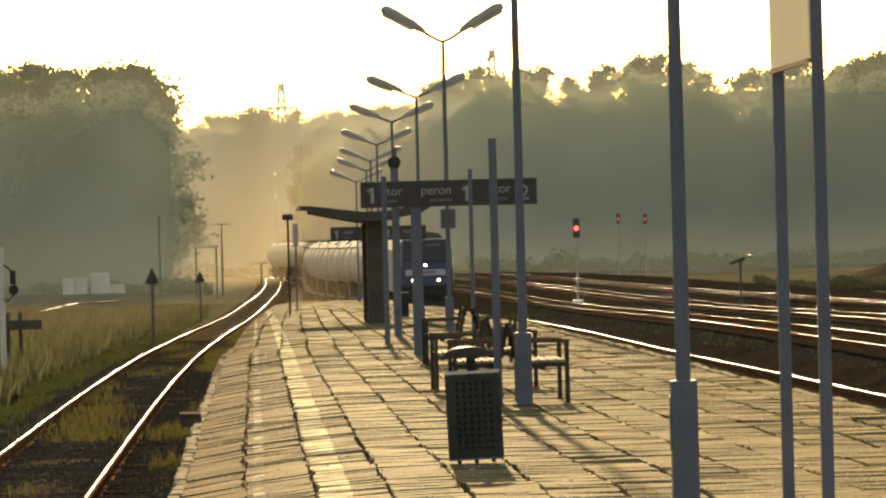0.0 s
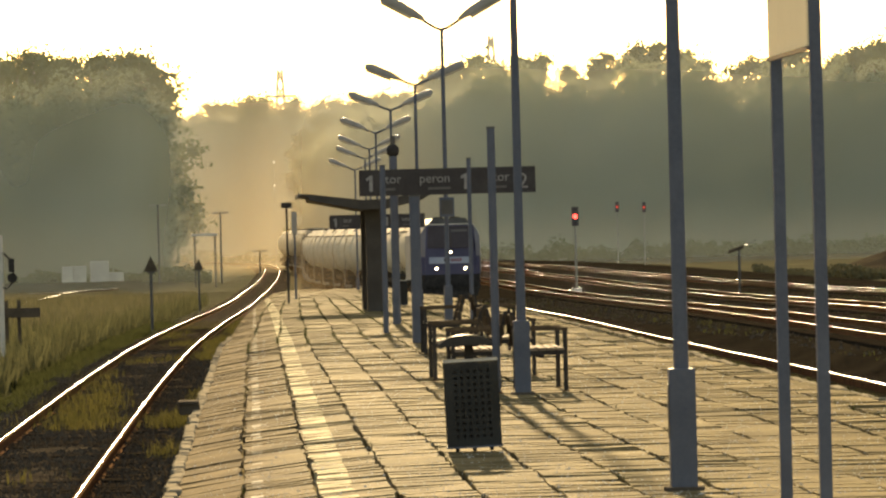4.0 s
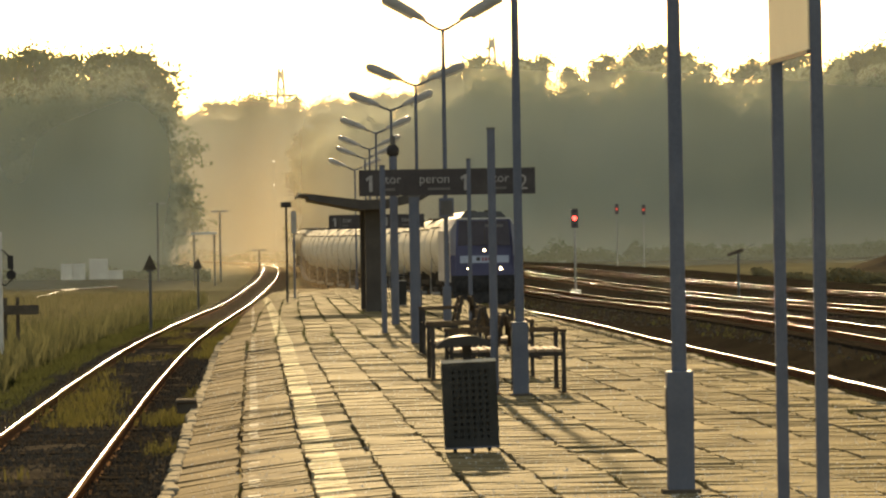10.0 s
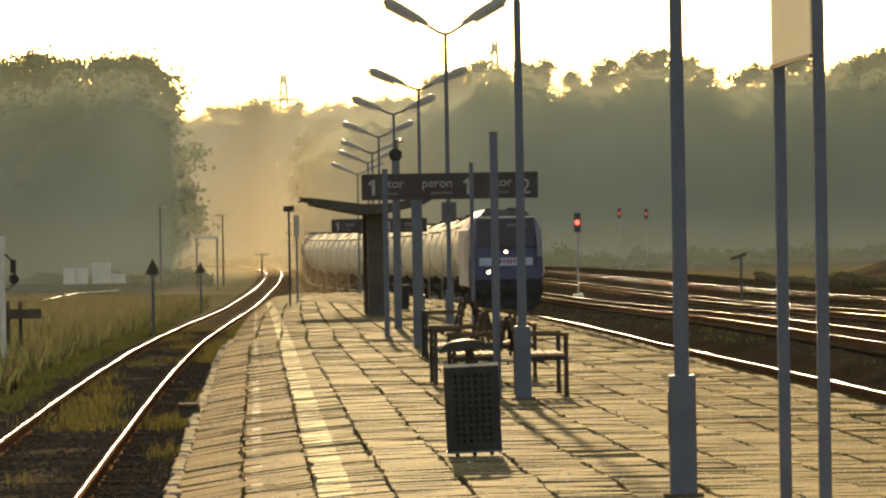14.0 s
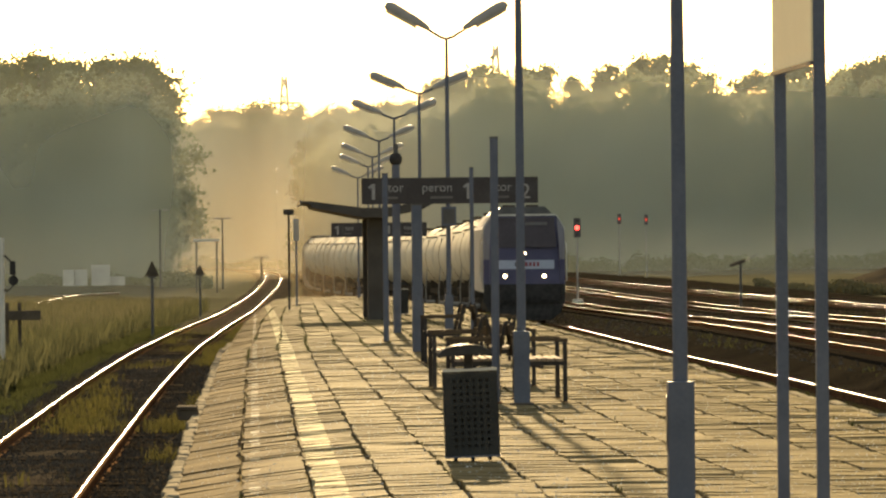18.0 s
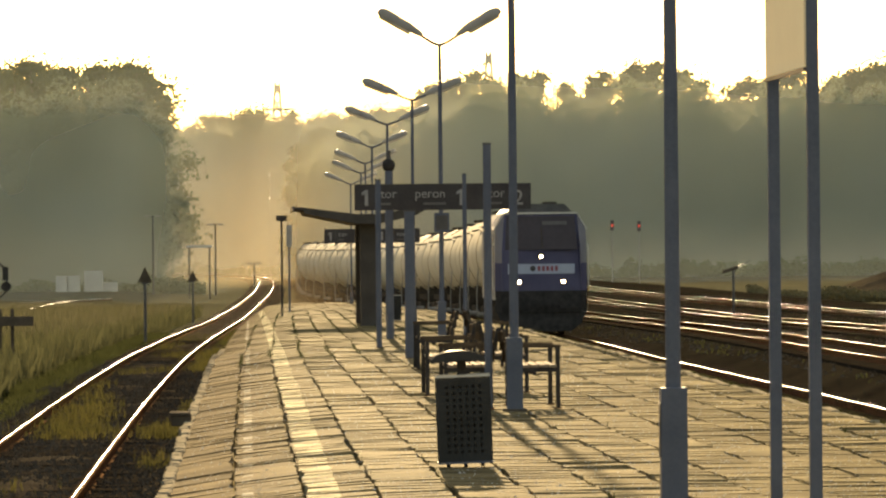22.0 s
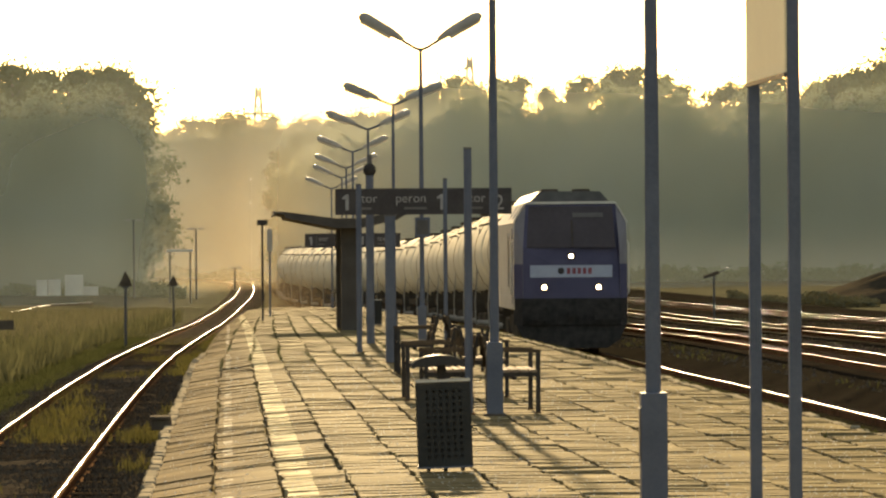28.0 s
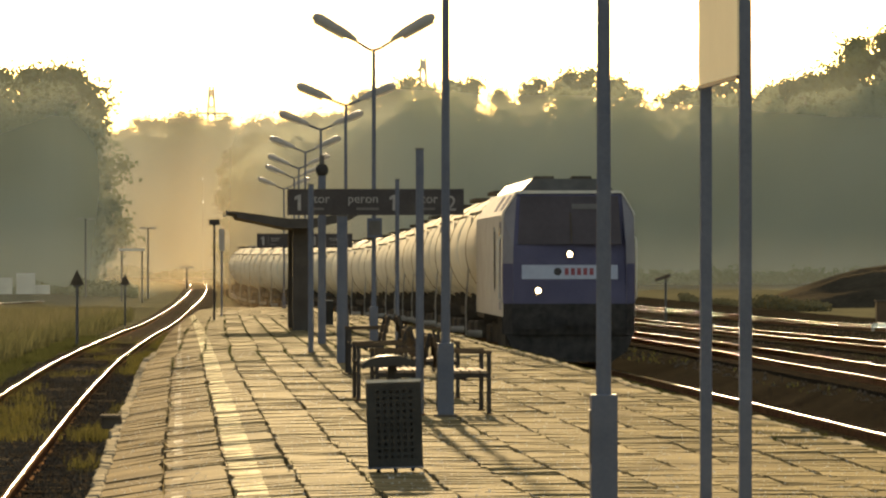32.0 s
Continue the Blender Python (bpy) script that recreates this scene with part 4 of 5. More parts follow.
pylon(61.0, 1500, -1, 53)


# ---- trees ----
def leaf_mesh(name, centres, sizes, material, seed, spread=(0.4, 0.28, 0.32), toward=(0, -1.0, 0.18), base=None):
    """One mesh of small four-cornered leaves round the centres, most of them turned the way the wood's edge faces."""
    rs = np.random.RandomState(seed)
    c = np.asarray(centres, float)
    n = len(c)
    normal = rs.normal(0, 1, (n, 3)) * spread + toward
    normal /= np.linalg.norm(normal, axis=1, keepdims=True)
    a = np.cross(normal, rs.normal(0, 1, (n, 3)))
    a /= np.linalg.norm(a, axis=1, keepdims=True)
    b = np.cross(normal, a)
    s = np.asarray(sizes, float)[:, None]
    v = np.stack([c - a * s, c + b * s * 0.65, c + a * s, c - b * s * 0.65], 1).reshape(-1, 3)
    verts, faces = (list(base.v), list(base.f)) if base else ([], [])
    k = len(verts)
    verts += v.tolist()
    faces += (np.arange(n * 4).reshape(-1, 4) + k).tolist()
    me = bpy.data.meshes.new(name)
    me.from_pydata(verts, [], faces)
    me.materials.append(material)
    return me


def cloud(rs, centre, radius, count, flat):
    p = rs.normal(0, 1, (count, 3))
    p /= np.linalg.norm(p, axis=1, keepdims=True)
    p *= np.minimum(1.5, np.abs(rs.normal(0.5, 0.42, (count, 1)))) * radius
    p[:, 2] *= flat
    return p + centre


def tree(name, seed, height, spread, pine, dense=1.0):
    rnd = random.Random(seed)
    root = thing(name, (0, 0, 0), "tall pine with an open ragged crown" if pine else "full broadleaf tree with a rounded ragged crown", "tree", "forest trees")
    lean = rnd.uniform(-0.5, 0.5)
    trunk = Shape().tube([(0, 0, -0.6), (lean * 0.3, 0, height * 0.4), (lean, 0.2, height * 0.75), (lean, 0.2, height * 0.97)], [0.32, 0.25, 0.16, 0.04], 7)
    crown, rs = [], np.random.RandomState(seed)
    low = 0.42 if pine else 0.12
    limbs = 20 if pine else 26
    for k in range(limbs):
        t = low + (0.97 - low) * (k + rnd.random()) / limbs
        a = rnd.uniform(0, 2 * math.pi)
        if pine:
            reach = spread * (0.35 + 0.65 * math.sin(math.pi * min(1, (t - low) / (1 - low) * 0.9 + 0.15))) * rnd.uniform(0.5, 1.0)
        else:
            reach = spread * math.sqrt(max(0.05, 1 - ((t - 0.45) / 0.56) ** 2)) * rnd.uniform(0.55, 1.0)
        z0, z1 = height * t - reach * 0.25, height * t
        tip = (lean + math.cos(a) * reach, math.sin(a) * reach, z1)
        trunk.tube([(lean * t, 0, z0), ((lean + tip[0]) / 2, tip[1] / 2, (z0 + z1) / 2 + 0.2), tip], [0.10, 0.06, 0.02], 5)
        r = rnd.uniform(0.9, 1.5) if pine else rnd.uniform(1.3, 2.2)
        for q in (1.0, 0.72, 0.45):
            middle = (lean + math.cos(a) * reach * q, math.sin(a) * reach * q, z0 + (z1 - z0) * q + rnd.uniform(-0.3, 0.5))
            crown.append(cloud(rs, middle, r * (0.8 + 0.3 * q), int((75 if pine else 90) * dense), 0.6 if pine else 0.8))
    crown.append(cloud(rs, (lean, 0.2, height * 0.96), 1.1, int(70 * dense), 1.1))
    part("trunk", trunk, BARK, root, "", True)
    crown = np.concatenate(crown)
    me = leaf_mesh("crown", crown, rs.uniform(0.14, 0.29, len(crown)), PINE if pine else CROWN, seed)
    part("crown", me, None, root)
    return root


KINDS = [tree("pine_tree", 11, 27, 3.6, True), tree("pine_tree", 12, 25, 3.2, True), tree("pine_tree", 13, 28, 4.0, True),
         tree("broadleaf_tree", 21, 20, 5.2, False), tree("broadleaf_tree", 22, 18, 4.6, False), tree("broadleaf_tree", 23, 23, 5.6, False)]
USED = set()


def plant(kind, x, y, z, scale, turn):
    if kind not in USED:
        USED.add(kind)
        ob = KINDS[kind]
        ob.matrix_basis = pose(x, y, z, 0, 0, turn)
    else:
        ob = copy_thing(KINDS[kind], pose(x, y, z, 0, 0, turn))
    ob.scale = (scale, scale, scale)


def woods():
    rnd = random.Random(3)
    # the wood across the yard
    for row, (y, lift) in enumerate(((838, 0.98), (860, 1.02))):
        x = 8 + row * 1.7
        while x < 108:
            top = np.interp(x, [8, 16, 22, 28, 36, 46, 56, 66, 74, 84, 90, 94, 98, 110], [17, 21, 22, 25.5, 26.5, 26, 27.5, 24.5, 25, 26, 26, 29, 34, 35])
            k = rnd.choice((0, 1, 2, 0, 1, 5)) if row else rnd.choice((0, 1, 2, 3, 5))
            h = (27, 25, 28, 20, 18, 23)[k]
            plant(k, x + rnd.uniform(-1, 1), y + rnd.uniform(-5, 5), -0.5, 1.07 * top / h * lift * rnd.uniform(0.93, 1.03), rnd.uniform(-30, 30))
            x += rnd.uniform(2.2, 3.6)
    # the farther wood in the gap
    for row, y in enumerate((1090, 1112)):
        x = -22 + row * 2
        while x < 24:
            k = rnd.choice((0, 1, 2, 3, 5))
            h = (27, 25, 28, 20, 18, 23)[k]
            plant(k, x, y + rnd.uniform(-6, 6), -0.5, 28.5 / h * rnd.uniform(0.9, 1.04), rnd.uniform(-30, 30))
            x += rnd.uniform(2.4, 3.8)
    # the near clump across the meadow
    for x, y, h in ((-23, 600, 20), (-19.5, 604, 21), (-16, 598, 20), (-12.5, 602, 20.5), (-9.2, 600, 20.5), (-8.4, 606, 17), (-20, 590, 16), (-14.5, 588, 17), (-10.5, 590, 17.5), (-29, 640, 22), (-33, 650, 21), (-26, 655, 21.5), (-25, 612, 19.5), (-21.5, 616, 20), (-17.8, 614, 20.5), (-14.2, 612, 20), (-10.8, 614, 20)):
        k = rnd.choice((3, 4, 5))
        plant(k, x, y, -0.5, 1.07 * h / (20, 18, 23)[k - 3], rnd.uniform(-30, 30))


woods()


def quads_mesh(name, v, material, q=4):
    """A mesh of separate faces of q corners, from an array of their corners."""
    n = len(v) // q
    me = bpy.data.meshes.new(name)
    me.vertices.add(q * n)
    me.vertices.foreach_set("co", np.ascontiguousarray(v, dtype=np.float32).ravel())
    me.loops.add(q * n)
    me.loops.foreach_set("vertex_index", np.arange(q * n, dtype=np.int32))
    me.polygons.add(n)
    me.polygons.foreach_set("loop_start", np.arange(0, q * n, q, dtype=np.int32))
    me.update(calc_edges=True)
    me.materials.append(material)
    return me


def woodland_edge(x0, x1, y, tops, seed):
    """The wood's near side: leafy crowns heaped side by side and over one another, with a dark screen of leaves behind."""
    rs = np.random.RandomState(seed)
    crowns = []
    x = x0
    while x < x1:
        top = float(np.interp(x, *tops))
        z = top * rs.uniform(0.92, 1.08)
        while z > 0.5:
            rx, rz = rs.uniform(1.5, 2.9), rs.uniform(1.7, 3.2)
            crowns.append((x + rs.uniform(-0.9, 0.9), y + rs.uniform(-1.0, 0.9), z - rz - 0.5, rx, rs.uniform(0.7, 1.3), rz))
            z -= rz * rs.uniform(0.7, 1.15)
        x += rs.uniform(1.3, 2.3)
    inner = []
    spots, normals = [], []
    for cx, cy, cz, rx, ry, rz in crowns:
        n = int(64 * rx * rz)
        d = rs.normal(0, 1, (n, 3))
        d[:, 1] = -np.abs(d[:, 1])
        d /= np.linalg.norm(d, axis=1, keepdims=True)
        lump = 1 + 0.13 * np.sin(d[:, 0] * 5 + cx * 7) * np.sin(d[:, 2] * 6 + cz * 5)
        spots.append(np.array((cx, cy, cz)) + d * np.array((rx, ry, rz)) * (lump * rs.uniform(0.90, 1.12, n))[:, None])
        normals.append(d / np.array((rx, ry, rz)) + np.array((0, -0.5, 0.05)))
    # the dark inside of the wood behind them
    for sx in np.arange(x0, x1, 1.0):
        h = 0.84 * float(np.interp(sx + 0.5, *tops))
        inner.append(np.array([(sx, y + 0.08, -1), (sx + 1, y + 0.08, -1), (sx + 1, y + 0.08, h), (sx, y + 0.08, h)]))
    c, m = np.concatenate(spots), np.concatenate(normals)
    m /= np.linalg.norm(m, axis=1, keepdims=True)
    m += rs.normal(0, 0.10, m.shape)
    m[:, 1] = -np.abs(m[:, 1]) - 0.1
    m /= np.linalg.norm(m, axis=1, keepdims=True)
    k = len(c)
    a = np.cross(m, rs.normal(0, 1, (k, 3)))
    a /= np.linalg.norm(a, axis=1, keepdims=True)
    b = np.cross(m, a)
    s = rs.uniform(0.13, 0.24, (k, 1)) * min(1, y / 822)
    v = np.stack([c - a * s, c + b * s * 0.65, c + a * s, c - b * s * 0.65], 1).reshape(-1, 3)
    me = quads_mesh("woodland_edge", np.concatenate([v] + inner), BROAD)
    tagged(part("woodland_edge", me, None, None), "dense dull green leafy edge of the wood, some haze put into its colour", "undergrowth", "", "stuff")


def haze(name, box, size, count, density, material, label, seed):
    """Haze as many drops, each far smaller than a hand, spread over a box; density(x, z) thins them out."""
    x0, x1, y0, y1, z0, z1 = box
    rs = np.random.RandomState(seed)
    nx = int(math.sqrt(count * (x1 - x0) / (z1 - z0)))
    nz = max(1, count // nx)
    gx, gz = np.meshgrid((np.arange(nx) + 0.5) / nx, (np.arange(nz) + 0.5) / nz)
    k = gx.size
    x = x0 + (x1 - x0) * (gx.ravel() + rs.uniform(-0.5, 0.5, k) / nx)
    z = z0 + (z1 - z0) * (gz.ravel() + rs.uniform(-0.5, 0.5, k) / nz)
    keep = rs.uniform(0, 1, k) < density(x, z)
    x, z = x[keep], z[keep]
    k = len(x)
    c = np.stack([x, rs.uniform(y0, y1, k), z], 1)
    spin, r = rs.uniform(0, 2 * math.pi, k), size * rs.uniform(0.7, 1.3, k)
    v = np.stack([c + np.stack([np.cos(spin + q) * r, rs.normal(0, 0.25, k) * r, np.sin(spin + q) * r], 1) for q in (0, math.pi * 2 / 3, math.pi * 4 / 3)], 1)
    me = quads_mesh(name, v.reshape(-1, 3), material, 3)
    tagged(part(name, me, None, None), label, "mist", "", "stuff")


RIGHT_TOPS = ([5, 9, 16, 22, 28, 36, 46, 56, 66, 74, 84, 90, 100, 112], [3, 15, 20, 21.5, 24, 25, 24.5, 25.5, 23.5, 24, 25, 25, 29, 31])
woodland_edge(9, 112, 822, RIGHT_TOPS, 3)
woodland_edge(-26, 26, 1082, ([-26, -10, 0, 10, 26], [25, 26, 25, 26, 25.5]), 5)
woodland_edge(-38, -7.6, 584, ([-38, -24, -20, -12, -9, -7, -5.0], [17, 18, 19, 19.5, 19, 15, 3]), 7)


def fade(x, xs, ys):
    return np.interp(x, xs, ys)


def mist_bank(name, x0, x1, y, z1, ends, material, label):
    """A long billowing veil of mist; ends gives the x and thickness of its thinning."""
    n, h = 48, 8
    s = Shape()
    for i in range(n + 1):
        for j in range(h + 1):
            x, z = x0 + (x1 - x0) * i / n, -1.5 + (z1 + 1.5) * j / h
            s.v.append((x, y + 2.0 * noise.noise((x * 0.12, z * 0.15, y)), z))
    s.f = [(i * (h + 1) + j, (i + 1) * (h + 1) + j, (i + 1) * (h + 1) + j + 1, i * (h + 1) + j + 1) for i in range(n) for j in range(h)]
    me = bpy.data.meshes.new(name)
    me.from_pydata(s.v, [], s.f)
    me.materials.append(material)
    me.polygons.foreach_set("use_smooth", [True] * len(me.polygons))
    me.attributes.new("thickness", "FLOAT", "POINT").data.foreach_set("value", [float(np.interp(p[0], *ends)) for p in s.v])
    tagged(part(name, me, None, None), label, "mist", "", "stuff")


# the morning mist hangs in front of the woods, thickest where the line leaves through the gap
mist_bank("wood_mist", 0, 125, 812, 44, ([0, 14, 40, 70, 110, 125], [0.0, 1.1, 1.0, 0.8, 0.7, 0.7]), WOOD_MIST, "thin morning mist before the wood")
mist_bank("gap_mist", -60, 60, 1074, 44, ([-60, 60], [1, 1]), GAP_MIST, "pale morning mist in the clearing")
mist_bank("clump_mist", -70, 1, 574, 32, ([-70, -20, -10, -5, 1], [0.85, 0.9, 1.15, 0.7, 0]), CLUMP_MIST, "thin morning mist before the broadleaf clump")
mist_bank("field_mist", -60, 3, 479, 8, ([-60, -6, 3], [1, 1, 0]), FIELD_MIST, "low mist over the meadow")
mist_bank("field_mist", 6, 110, 676, 8, ([6, 20, 110], [0, 1, 1]), FIELD_MIST, "low mist beyond the yard")
for y in (640, 700, 770):
    mist_bank("sunlit_mist", -22, 26, y, 28, ([-22, -6, 3, 12, 26], [0, 0.6, 1, 0.6, 0]), SUN_MIST, "sunlit mist drifting over the line")
# haze towards the sun, built as brown flecks in front of the wagons
haze("track_haze", (2.0, 5.4, 240, 320, -0.7, 3.2), 0.009, 70000, lambda x, z: fade(x, [2.0, 2.6, 3.6, 5.4], [0, 1, 0.7, 0]) * fade(z, [-0.7, 0.9, 3.2], [1, 0.9, 0]), SUN_HAZE, "brown haze towards the sun beside the passing train", 55)


def blades(name, n, where, low, high, material, label, width=0.02):
    rnd = random.Random(len(name) + n)
    s = Shape()
    for _ in range(n):
        x, y, z = where(rnd)
        h = rnd.uniform(low, high)
        a = rnd.uniform(0, math.pi)
        dx, dy = math.cos(a) * width, math.sin(a) * width
        bx, by = rnd.gauss(0, 0.13) * h, rnd.gauss(0, 0.2) * h
        s.v += [(x - dx, y - dy, z), (x + dx, y + dy, z), (x + bx * 0.4 + dx * 0.7, y + by * 0.4, z + h * 0.6), (x + bx, y + by, z + h)]
        k = len(s.v)
        s.f += [(k - 4, k - 3, k - 2), (k - 4, k - 2, k - 1)]
    me = bpy.data.meshes.new(name)
    me.from_pydata(s.v, [], s.f)
    me.materials.append(material)
    tagged(part(name, me, None, None), label, "grass", "", "stuff")


def meadow(rnd):
    y = 105 + 280 * rnd.random() ** 1.2
    x = track_x(1, y) - 2.3 - abs(rnd.gauss(0, 1)) * (2 + y * 0.022)
    return x, y, fall(y) - 0.35


def verge(rnd):
    while True:
        y = 84 + 160 * rnd.random() ** 1.2
        x = track_x(1, y) - 1.35 - abs(rnd.gauss(0, 1.0))
        if noise.noise((x * 0.5, y * 0.12, 9.0)) > -0.15:
            return x, y, fall(y) - 0.36


def between(rnd):
    while True:
        y = 61 + 190 * rnd.random() ** 1.3
        x = rnd.choice((rnd.gauss(1.35, 0.2), rnd.gauss(0, 0.4)))
        thick = noise.noise((x * 0.5, y * 0.11, 5.0)) + (-0.45 if y < 87 else 0.45 if y < 108 else 0.05 if x > 1 else -0.2)
        if thick > rnd.uniform(0.0, 0.35):
            return track_x(1, y) + x, y, fall(y) - 0.19


def scrub(name, n, spots, height, seed, label, material):
    """Low bushes: heaps of small leaves along a strip of ground."""
    rs = np.random.RandomState(seed)
    x0, x1, y0, y1 = spots
    x, y = rs.uniform(x0, x1, n), rs.uniform(y0, y1, n)
    top = np.array([height * max(0.12, 0.5 + 0.9 * noise.noise((a * 0.28, b * 0.09, seed)) + 0.35 * noise.noise((a * 0.9, b * 0.3, seed))) for a, b in zip(x, y)])
    z = np.array([fall(b) - 0.45 for b in y]) + top * np.sqrt(rs.uniform(0, 1, n))
    me = leaf_mesh(name, np.stack([x, y, z], 1), rs.uniform(0.07, 0.2, n), material, seed, (0.5, 0.4, 0.4), (0, -0.8, 0.5))
    tagged(part(name, me, None, None), label, "shrubs", "", "stuff")


scrub("wood_scrub", 42000, (8, 112, 785, 816), 2.6, 41, "low dull bushes at the foot of the wood", CROWN)
scrub("clump_scrub", 16000, (-42, -3, 566, 580), 1.9, 42, "low dull bushes below the broadleaf clump", CROWN)
scrub("yard_bushes", 9000, (38, 47, 440, 465), 1.3, 43, "dark bushes beside the outermost track", SHRUB)
scrub("gap_scrub", 8000, (-22, 22, 1060, 1078), 2.6, 44, "low dull bushes in the clearing", CROWN)



def far_meadow(rnd):
    y = 185 + 200 * rnd.random()
    return track_x(1, y) - 3.0 - abs(rnd.gauss(0, 1)) * (2 + y * 0.025), y, fall(y) - 0.4


blades("meadow_grass", 74000, meadow, 0.25, 0.95, GRASS, "tall green meadow grass", 0.008)
blades("dry_meadow_grass", 34000, far_meadow, 0.4, 1.1, DRY, "tall dry straw-coloured grass", 0.009)
blades("verge_grass", 60000, verge, 0.06, 0.34, LUSH, "short grass beside the track", 0.009)
blades("track_grass", 12000, between, 0.04, 0.24, STRAW, "weeds between the rails and the platform", 0.007)


# ---- the train ----
def locomotive():
    root = thing("diesel_locomotive", (0, 0, 0), "navy and grey diesel locomotive with lit headlights", "locomotive")
    L = 16.2
    side = [(-1.49, 1.15), (-1.49, 3.45), (-1.13, 4.0), (1.13, 4.0), (1.49, 3.45), (1.49, 1.15)]
    part("body", Shape().prism(side, 0.45, L - 0.3), SILVER, root, "light grey body side")
    # cab: centre facet and two slanting corner facets
    nose = Shape()
    c0 = [(-1.27, 0.0, 1.45), (1.27, 0.0, 1.45), (1.27, 0.0, 2.75), (1.18, 0.3, 3.95), (-1.18, 0.3, 3.95), (-1.27, 0.0, 2.75)]
    nose.face(c0)
    part("cab_front", nose, BLUE, root, "navy cab front")
    for s in (-1, 1):
        q = Shape()
        q.face([(s * 1.27, 0.0, 1.45), (s * 1.49, 0.45, 1.45), (s * 1.49, 0.45, 2.75), (s * 1.27, 0.0, 2.75)])
        q.face([(s * 1.27, 0.0, 2.75), (s * 1.49, 0.45, 2.75), (s * 1.49, 0.5, 3.45), (s * 1.18, 0.3, 3.95)])
        part("cab_corner", q, CORNER, root, "slanting cab corner, its shade put into the grey")
        t = Shape().face([(s * 1.28, -0.004, 1.45), (s * 1.495, 0.445, 1.45), (s * 1.495, 0.445, 2.35), (s * 1.28, -0.004, 2.35)])
        part("corner_skirt", t, BLUE, root, "navy lower cab corner")
    part("cab_brow", Shape().face([(-1.18, 0.3, 3.95), (1.18, 0.3, 3.95), (1.13, 0.8, 4.0), (-1.13, 0.8, 4.0)]).face([(1.18, 0.3, 3.95), (1.49, 0.5, 3.45), (1.13, 0.8, 4.0)]).face([(-1.18, 0.3, 3.95), (-1.49, 0.5, 3.45), (-1.13, 0.8, 4.0)]), SILVER, root, "bright cab roof edge")
    part("brow_trim", Shape().bar((-1.17, 0.28, 3.955), (1.17, 0.28, 3.965), 0.07, 0.06), PALE, root, "bright trim above the windscreen")
    part("wiper", Shape().bar((0.04, -0.02, 2.82), (0.02, 0.14, 3.5), 0.03, 0.02), SOOT, root)
    hump = [(-1.05, 4.0), (-0.80, 4.27), (0.80, 4.27), (1.05, 4.0)]
    part("roof_hump", Shape().prism(hump, 0.9, L - 1.2), DARKPOST, root, "dark raised roof equipment")
    for x in (-0.5, 0.35):
        part("roof_fan", Shape().box(x - 0.22, 1.4, 4.27, x + 0.22, 2.4, 4.34, 0.02), SOOT, root)
    for s in (-1, 1):
        for k in range(2):
            y = 2.4 + k * 3.2
            part("roof_hatch", Shape().face([(s * 1.42, y, 3.57), (s * 1.42, y + 1.6, 3.57), (s * 1.19, y + 1.6, 3.925), (s * 1.19, y, 3.925)]), CORNER, root)
    y = -0.012
    screen = Shape().face([(-1.17, y, 2.78), (1.17, y, 2.78), (1.10, 0.26, 3.87), (-1.10, 0.26, 3.87)])
    part("windscreen", screen, GLASS, root, "dark one-piece windscreen")
    part("route_display", Shape().face([(0.05, 0.165, 3.58), (0.85, 0.165, 3.58), (0.85, 0.195, 3.70), (0.05, 0.195, 3.70)]), FAINT, root, "dim display behind the glass")
    part("band", Shape().box(-1.08, -0.012, 2.00, 1.08, -0.004, 2.32), BAND, root, "pale blue-white band with a red mark")
    for i, x in enumerate((-0.07, 0.07, 0.21, 0.35, 0.49)):
        part("mark", Shape().box(x - 0.045, -0.016, 2.09, x + 0.045, -0.012, 2.25), RED, root, "plain red block of the company mark")
    part("mark", Shape().tube([(-0.27, -0.018, 2.17), (-0.27, -0.012, 2.17)], 0.09, 12), NAVY, root, "plain dark disc of the company mark")
    for x, z, r in ((-0.715, 1.74, 0.056), (0.715, 1.74, 0.056), (0.0, 2.56, 0.054)):
        rim = part("headlight_rim", Shape().tube([(x, -0.03, z), (x, 0.0, z)], r + 0.05, 16), BLACK, root)
        part("headlight", Shape().tube([(x, -0.045, z), (x, -0.03, z)], r, 16), HEAD, rim, "lit round headlight")
    part("bumper_beam", Shape().rings([[(-1.3 - w, yy, z0), (1.3 + w, yy, z0), (1.3 + w, yy, z1), (-1.3 - w, yy, z1)] for yy, z0, z1, w in ((-0.03, 0.75, 1.45, 0.0), (0.42, 0.75, 1.45, 0.18), (1.2, 0.75, 1.45, 0.18))]), BLACK, root, "dark bumper beam")
    for s in (-1, 1):
        b = part("buffer", Shape().tube([(s * 0.875, -0.62, 1.06), (s * 0.875, -0.05, 1.06)], [0.14, 0.12], 14), BLACK, root, "", True)
        part("buffer_plate", Shape().rings([[(s * 0.875 + a, yy, 1.06 + c) for a, c in ((-0.3, -0.17), (0.3, -0.17), (0.3, 0.17), (-0.3, 0.17))] for yy in (-0.66, -0.62)]), BLACK, b)
        part("step", Shape().box(s * 1.25 - 0.15, 0.3, 0.35, s * 1.25 + 0.15, 0.9, 0.40), SOOT, root)
        part("handrail", Shape().tube([(s * 1.50, 0.95, 1.5), (s * 1.56, 0.95, 1.6), (s * 1.56, 0.95, 2.9), (s * 1.50, 0.95, 3.0)], 0.02, 6), PALE, root)
        part("cab_door", Shape().box(min(s * 1.49, s * 1.505), 1.25, 1.3, max(s * 1.49, s * 1.505), 2.05, 3.3), CORNER, root, "grey cab door")
